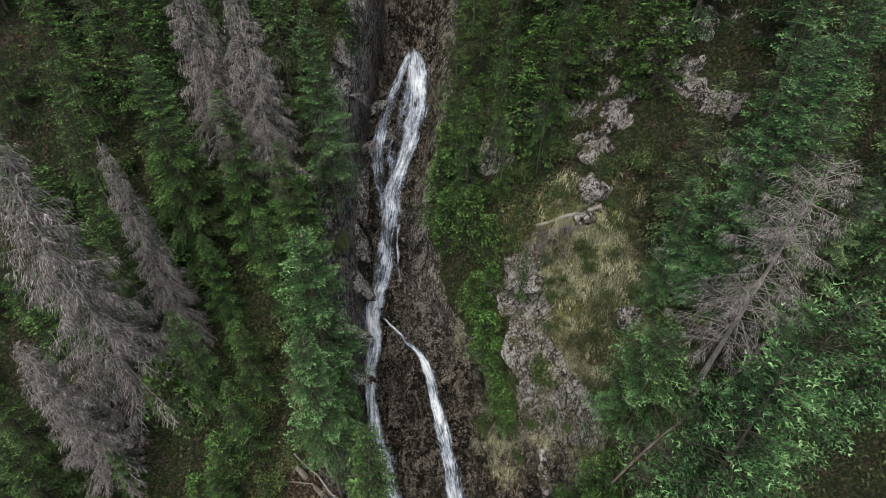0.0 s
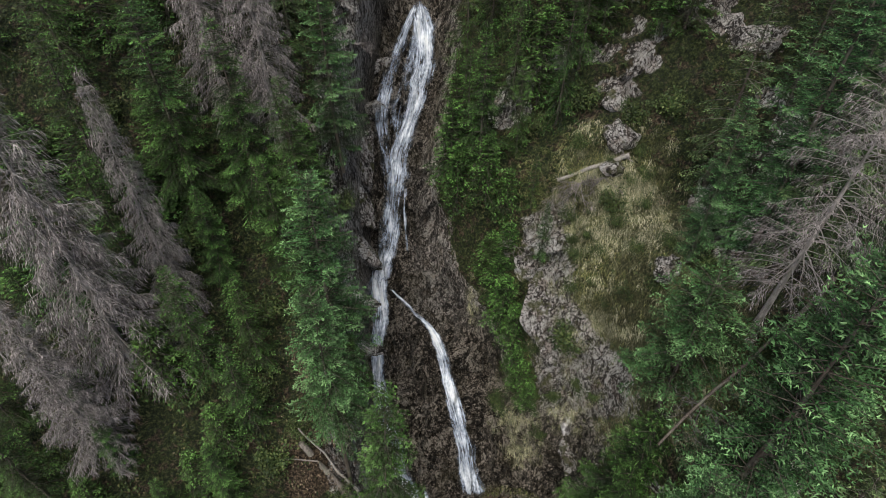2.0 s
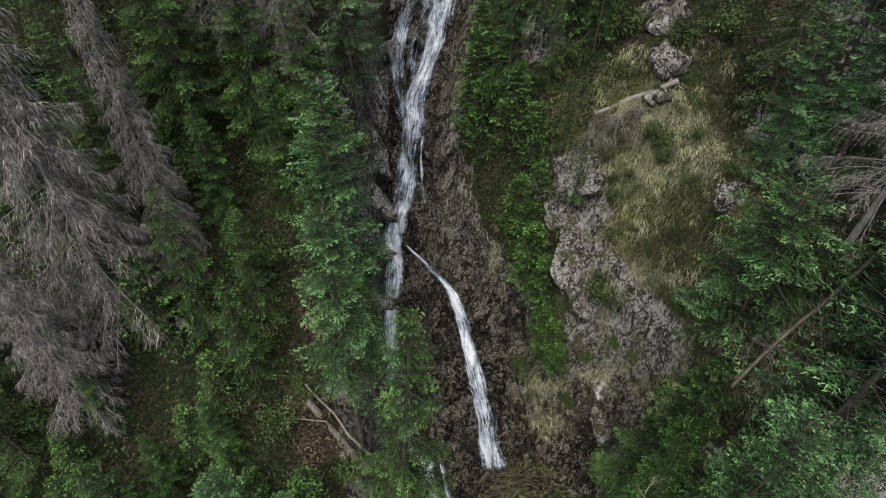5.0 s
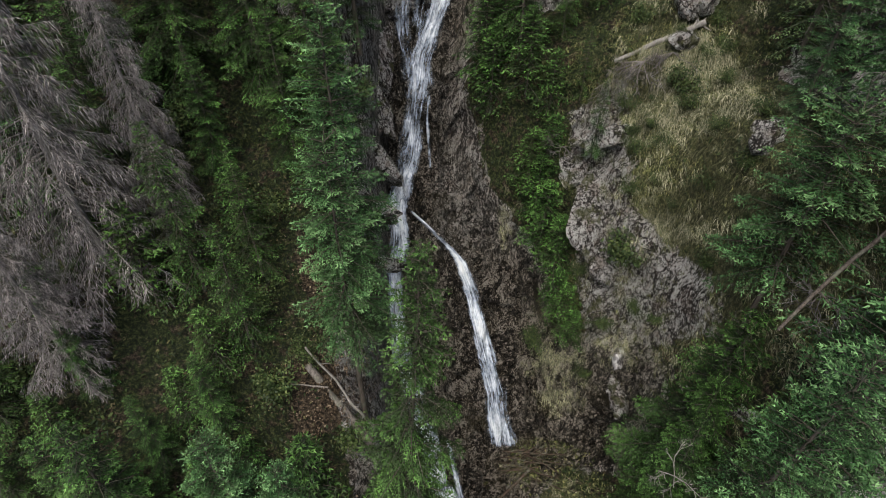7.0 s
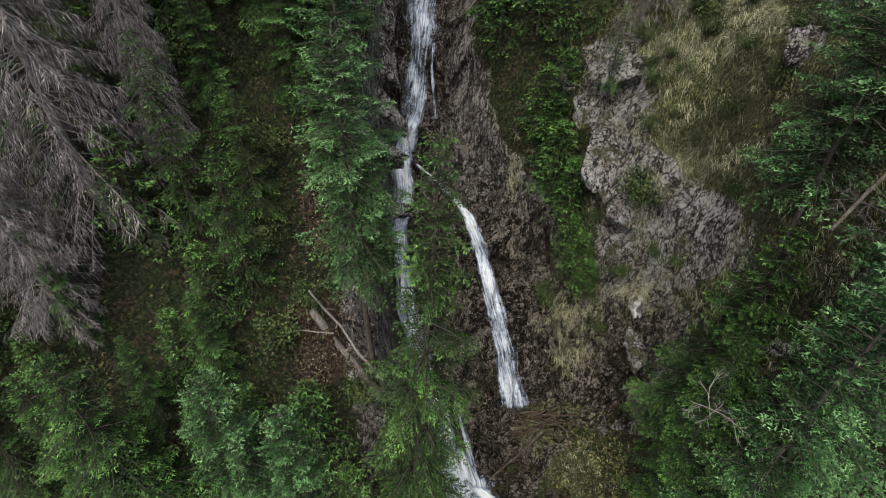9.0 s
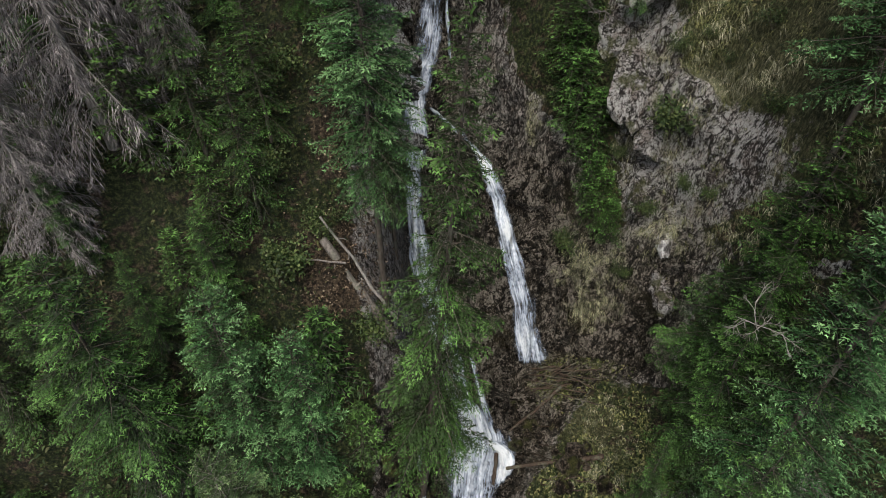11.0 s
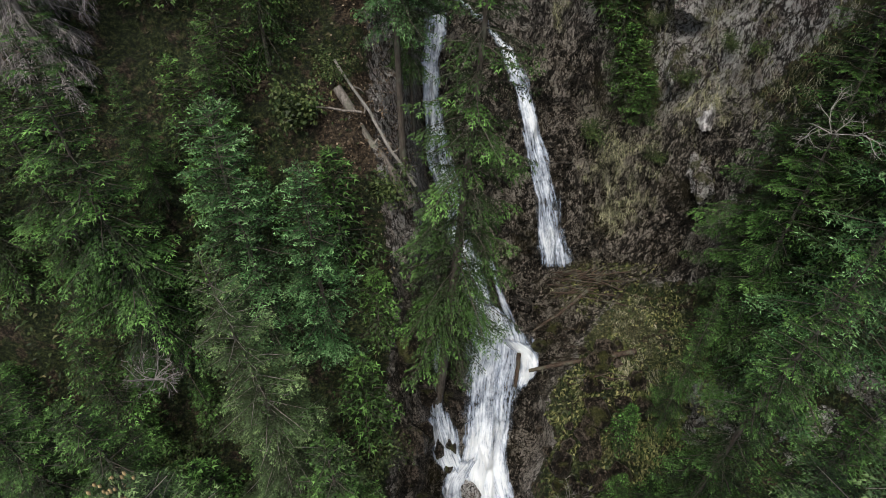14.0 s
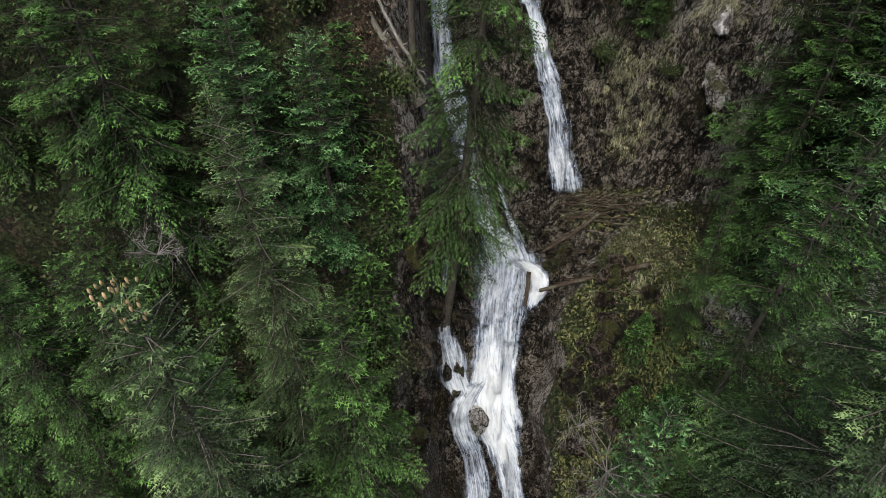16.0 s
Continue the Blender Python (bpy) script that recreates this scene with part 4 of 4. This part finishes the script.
# ---------------- rocks ----------------
def rock_mesh(seed, mat, fine=4):
    """A broken block of rock about 2 m across: flat faces cut by planes, roughened."""
    r = np.random.default_rng(seed)
    bm = bmesh.new()
    bmesh.ops.create_icosphere(bm, subdivisions=fine, radius=1.0)
    co = np.array([v.co[:] for v in bm.verts])
    n = r.normal(size=(20, 3))
    n /= np.linalg.norm(n, axis=1, keepdims=True)
    off = r.uniform(0.62, 1.0, 20)
    away = np.min(off[None] / np.clip(co @ n.T, 0.08, None), axis=1)
    p = co * np.minimum(away, 1.25)[:, None]
    rough = fbm(p[:, 0] * 2.3 + p[:, 2] * 1.7 + seed, p[:, 1] * 2.3 - p[:, 2] * 1.1, 4, seed) * 0.20 + crag(p[:, 0] * 2.6 + p[:, 2], p[:, 1] * 2.6 - p[:, 2], seed) * 0.10
    p = p * (1 + rough)[:, None]
    for v, c in zip(bm.verts, p):
        v.co = c
    me = bpy.data.meshes.new("rock")
    bm.to_mesh(me)
    bm.free()
    me.materials.append(mat)
    return me


def rock(name, x, v, size, seed, mat, label, group="", sunk=0.35, turn=0.0, fine=4, category="rock"):
    """size: along the hillside, up it, and out of it."""
    d = float(depth_of(np.array([x]), np.array([v]))[0][0])
    c = place(np.array([x]), np.array([v]), np.array([d - size[2] * 0.5 * (1 - 2 * sunk)]))[0]
    ob = new(name, rock_mesh(seed, mat, fine))
    ob.matrix_world = pose(*c, SLOPE) @ pose(0, 0, 0, 0, 0, turn) @ Matrix.Diagonal((size[0] / 2, size[1] / 2, size[2] / 2, 1))
    return tagged(ob, label, category, group)


PALE = "pale grey-pink weathered rock outcrop with mossy cracks"
rock("rock_outcrop", 5.9, -2.2, (4.4, 1.5, 1.8), 201, ROCK, "pale ledge of weathered rock above the grass", "outcrops on the open slope", 0.3, 4, 5)
rock("rock_outcrop", 4.4, -3.6, (1.5, 2.2, 1.4), 202, ROCK, PALE, "outcrops on the open slope", 0.3, 30)
rock("rock_outcrop", 5.1, -6.4, (2.8, 4.6, 2.0), 203, ROCK, "broad pale grey rock face with dark cracks", "outcrops on the open slope", 0.4, -12, 5)
rock("rock_outcrop", 6.0, -8.6, (1.8, 2.4, 1.6), 204, ROCK, PALE, "outcrops on the open slope", 0.4, 20, 5)
rock("rock_outcrop", 5.9, -10.6, (1.7, 3.4, 1.6), 205, ROCK, PALE, "outcrops on the open slope", 0.35, -14)
rock("rock_outcrop", 6.7, -13.4, (0.9, 1.5, 0.9), 206, QUARTZ, "whitish rock rib beside the gully", "outcrops on the open slope", 0.3, -8)
rock("rock_outcrop", 7.2, -16.0, (1.4, 2.4, 1.3), 207, ROCK, PALE, "outcrops on the open slope", 0.4, 10)
rock("boulder", 9.0, 3.4, (1.8, 1.8, 1.5), 209, ROCK, "rounded pale boulder on the mossy slope", "boulders on the slope", 0.3, 25)
rock("boulder", 9.2, 5.6, (1.5, 2.2, 1.2), 210, ROCK, "pale boulder half sunk in moss", "boulders on the slope", 0.4, 60)
rock("boulder", 8.6, 1.9, (1.4, 1.1, 1.0), 211, ROCK, "small pale boulder beside a fallen log", "boulders on the slope", 0.35, 10)
rock("rock_outcrop", 9.7, -3.6, (1.1, 1.7, 1.2), 212, ROCK, "grey rock edge beside a fir", "outcrops on the open slope", 0.3, 15)
rock("boulder", 13.4, 13.2, (1.8, 1.5, 1.4), 213, ROCK, "grey boulder high on the slope", "boulders on the slope", 0.3, 5)
rock("boulder", 15.2, 13.0, (2.0, 1.6, 1.4), 214, ROCK, "grey boulder high on the slope", "boulders on the slope", 0.3, 70)
rock("boulder", 12.4, 11.0, (1.4, 2.0, 1.2), 215, ROCK, "grey boulder high on the slope", "boulders on the slope", 0.35, 33)
for i, (x, v, s) in enumerate([(-6.5, 3.6, 2.4), (-6.6, 0.4, 2.2), (-6.7, -2.2, 2.6), (-6.8, -5.4, 2.2), (-6.9, -8.4, 2.4), (-6.0, 7.8, 2.2), (-5.6, 11.0, 2.0)]):
    rock("wall_rock", x + 0.25, v, (s * 0.6, s * 1.9, s * 0.9), 230 + i, ROCK, "grey broken rock wall beside the waterfall", "wall rocks of the gully", 0.62, 20 * i)
rock("boulder", -3.51, -31.75, (1.0, 1.5, 1.5), 250, ROCK, "wet mossy boulder in the cascade", "boulders in the cascade", 0.1, 10)
for i, (x, v, s) in enumerate([(-5.04, -29.46, 0.62), (-4.46, -29.26, 0.5), (-4.69, -30.46, 0.4), (-2.89, -34.54, 0.8), (-2.69, -35.54, 0.6), (-4.1, -25.2, 1.0), (-4.2, -26.8, 1.0)]):
    rock("boulder", x, v, (s, s * 1.5, s * 1.5), 251 + i, WET_ROCK, "dark wet boulder in the cascade", "boulders in the cascade", 0.05, 37 * i)
bank = random.Random(8)
for i in range(34):
    x, v = bank.uniform(-0.4, 4.2), bank.uniform(-36, -23.4)
    s = bank.uniform(0.5, 1.5)
    rock("bank_rock", x, v, (s, s * bank.uniform(0.7, 1.2), s * 0.8), 270 + i % 7, WET_ROCK, "damp brown rock on the bank of the cascade", "rocks on the bank", 0.3, bank.uniform(0, 360), 3)
for i in range(14):
    x, v = bank.uniform(-5.9, -5.2), bank.uniform(-36, -23)
    s = bank.uniform(0.7, 1.5)
    rock("bank_rock", x - 0.6, v, (s, s * 1.3, s), 270 + i % 7, WET_ROCK, "dark damp rock below the spruces", "rocks on the bank", 0.3, bank.uniform(0, 360), 3)

shelf = random.Random(33)
for i in range(26):
    x, v = shelf.uniform(-0.1, 3.6), shelf.uniform(-31, -22.4)
    s = shelf.uniform(0.35, 0.85)
    rock("bank_rock", x, v, (s * 1.2, s, s * 0.8), 290 + i % 7, WET_ROCK, "brown damp rock in the bank of the cascade", "rocks on the bank", 0.12, shelf.uniform(0, 360), 3)

# ---------------- fallen wood ----------------
def ground_point(x, v, up=0.0):
    d = float(depth_of(np.array([x]), np.array([v]))[0][0])
    return place(np.array([x]), np.array([v]), np.array([d]))[0] + np.array([0, -0.35 * up, up])


def wood(name, a, b, r0, r1, seed, mat, label, category, stubs=8, stub_len=0.5, group="", sag=0.0):
    """A fallen trunk or branch from a to b, a little crooked, with the stubs of its limbs."""
    r = np.random.default_rng(seed)
    a, b = np.array(a, float), np.array(b, float)
    t = np.linspace(0, 1, 14)
    pts = a + (b - a) * t[:, None]
    wave = np.stack([fbm(t * 3 + seed, t * 0 + k, 3, seed + k) for k in range(3)], 1) * 0.12 * np.linalg.norm(b - a) * 0.35
    pts += wave * np.sin(t * math.pi)[:, None] + np.array([0, 0, -sag]) * np.sin(t * math.pi)[:, None]
    root = new(name)
    part("trunk", mesh_of("trunk", *tube(pts, r0 + (r1 - r0) * t, 9), mat, True), root)
    for k in range(stubs):
        q = r.uniform(0.1, 0.98)
        p = np.array([np.interp(q, t, pts[:, c]) for c in range(3)])
        w = r.normal(size=3) + np.array([0, -0.3, 0.3])
        w = w / np.linalg.norm(w) * stub_len * r.uniform(0.3, 1.2)
        mid = p + w * 0.5 + r.normal(size=3) * 0.05
        part("branch", mesh_of("branch", *tube([p, mid, p + w], [max(0.012, r1 * 0.45), max(0.009, r1 * 0.3), 0.005], 4), mat), root)
    return tagged(root, label, category, group)


wood("fallen_log", ground_point(-8.9, -13.4, 0.5), ground_point(-6.2, -17.8, 0.6), 0.18, 0.27, 1, ROTTEN, "rotten grey fallen trunk lying down the bank", "log", 10, 0.5)
wood("fallen_pole", ground_point(-8.9, -12.7, 0.9), ground_point(-6.0, -17.2, 1.0), 0.05, 0.08, 2, DEADWOOD, "thin pale fallen pole along the rotten trunk", "log", 12, 0.6)
wood("fallen_branch", ground_point(-9.8, -14.2, 0.5), ground_point(-7.9, -14.6, 0.9), 0.03, 0.05, 3, ROTTEN, "thin pale branch across the rotten trunk", "branch", 4, 0.4)
wood("fallen_log", ground_point(5.9, 1.3, 0.35), ground_point(9.4, 2.3, 0.45), 0.10, 0.14, 4, DEADWOOD, "bleached fallen log across the grassy slope", "log", 6, 0.6)
wood("fallen_log", (14.2, 14.8, 31.6), (7.3, 10.6, 26.8), 0.09, 0.05, 5, BARK, "bare dead trunk leaning out of the firs", "log", 14, 0.9)
wood("driftwood_log", ground_point(-0.4, -23.6, 0.3), ground_point(2.9, -21.7, 0.5), 0.07, 0.11, 6, WET_WOOD, "dark wet driftwood pole at the foot of the fall", "log", 6, 0.4, "driftwood at the fall")
wood("driftwood_log", ground_point(-0.6, -25.5, 0.35), ground_point(4.0, -24.1, 0.3), 0.09, 0.13, 7, WET_WOOD, "brown driftwood log across the bank", "log", 7, 0.5, "driftwood at the fall")
wood("driftwood_log", ground_point(-1.35, -26.3, 0.5), ground_point(-1.15, -24.9, 1.0), 0.09, 0.11, 8, WET_WOOD, "black broken stump standing in the cascade", "log", 1, 0.3, "driftwood at the fall")
heap = random.Random(12)
for i in range(26):
    x, v, a = heap.uniform(1.6, 4.2), heap.uniform(-22.2, -20.6), heap.uniform(-0.5, 0.9)
    l = heap.uniform(0.5, 1.3)
    wood("driftwood_stick", ground_point(x - l * math.cos(a), v - l * math.sin(a) * 0.7, heap.uniform(0.1, 0.5)), ground_point(x + l * math.cos(a), v + l * math.sin(a) * 0.7, heap.uniform(0.1, 0.5)), 0.03, 0.045, 20 + i, WET_WOOD, "thin brown driftwood stick in a heap", "stick", 1, 0.25, "driftwood heap")
for i in range(16):
    x, v, a = heap.uniform(0.5, 4.6), heap.uniform(-26.5, -23.2), heap.uniform(-0.6, 0.6)
    l = heap.uniform(0.4, 1.1)
    wood("driftwood_stick", ground_point(x - l * math.cos(a), v - l * math.sin(a) * 0.7, 0.15), ground_point(x + l * math.cos(a), v + l * math.sin(a) * 0.7, 0.2), 0.02, 0.04, 60 + i, WET_WOOD, "thin brown stick lying on the bank", "stick", 1, 0.25, "driftwood heap")


def bare_bush(name, x, y, z, width, seed, mat, label, hang=0.0, spread=1.0, stems=9):
    """A leafless bush or a bunch of dead twigs: forked stems that grow thinner."""
    r = np.random.default_rng(seed)
    root = new(name)
    for k in range(stems):
        az = r.uniform(0, 2 * math.pi)
        way = np.array([math.cos(az) * spread, math.sin(az) * spread * 0.7, r.uniform(0.3, 1.0) * (1 - 2 * hang)])
        pieces = []

        def grow(p, w, l, rad, level):
            bend = w + r.normal(size=3) * 0.25 + np.array([0, 0, -0.25 * hang])
            q = p + w * l * 0.5
            e = q + bend / np.linalg.norm(bend) * l * 0.5
            pieces.append(tube([p, q, e], [rad, rad * 0.8, rad * 0.6], 3))
            if level:
                for n in range(3):
                    turn = bend / np.linalg.norm(bend) + r.normal(size=3) * 0.55
                    s = p + (e - p) * r.uniform(0.4, 1.0)
                    grow(s, turn / np.linalg.norm(turn), l * r.uniform(0.45, 0.75), rad * 0.6, level - 1)

        grow(np.zeros(3), way / np.linalg.norm(way), width * r.uniform(0.35, 0.6), 0.022, 3)
        part("stem", mesh_of("stem", *merged(pieces), mat), root)
    root.matrix_world = pose(x, y, z)
    return tagged(root, label, "dead bush", "bare bushes")


bx = ground_point(-15.4, -23.4)
bare_bush("bare_bush", -14.2, 6.4, 12.6, 1.4, 311, TWIGS, "small leafless bush between the spruces", 0.1, 1.0, 10)
bare_bush("bare_bush", bx[0], bx[1], bx[2] + 0.6, 2.6, 301, TWIGS, "leafless grey-pink bush among the spruces")
bare_bush("bare_bush", *ground_point(7.0, 0.9, 0.5), 2.4, 302, TWIGS, "dead twigs hanging from a fallen log", 0.75, 1.0, 14)
bare_bush("bare_bush", *ground_point(5.8, 0.5, 0.5), 2.2, 303, TWIGS, "dead twigs hanging down the slope", 0.8, 1.0, 12)
bare_bush("bare_bush", *ground_point(8.2, 1.2, 0.4), 1.8, 304, TWIGS, "dead twigs hanging from a fallen log", 0.75, 1.0, 10)
bare_bush("bare_bush", *ground_point(3.7, -2.6, 0.4), 1.8, 305, TWIGS, "thin dead branches beside the rock face", 0.3, 1.0, 8)
bare_bush("bare_bush", *ground_point(-6.2, 10.0, 0.3), 1.8, 306, TWIGS, "dead roots and twigs over the gully's edge", 0.6, 1.0, 9)
bare_bush("bare_bush", *ground_point(0.9, -31.5, 0.2), 2.2, 307, DEADWOOD, "leafless shrub on the bank", 0.0, 0.8, 8)
bare_bush("bare_bush", 5.9, 9.5, 19.8, 1.5, 308, DEADWOOD, "bleached dead limbs standing out of a spruce", 0.2, 1.0, 4)
bare_bush("bare_bush", -0.4, 1.4, 8.6, 2.2, 309, TWIGS, "grey dead twigs below a small fir", 0.2, 1.0, 12)
bare_bush("bare_bush", *ground_point(10.2, -9.5, 0.4), 2.4, 310, TWIGS, "dead grey twigs at the edge of the firs", 0.3, 1.0, 12)
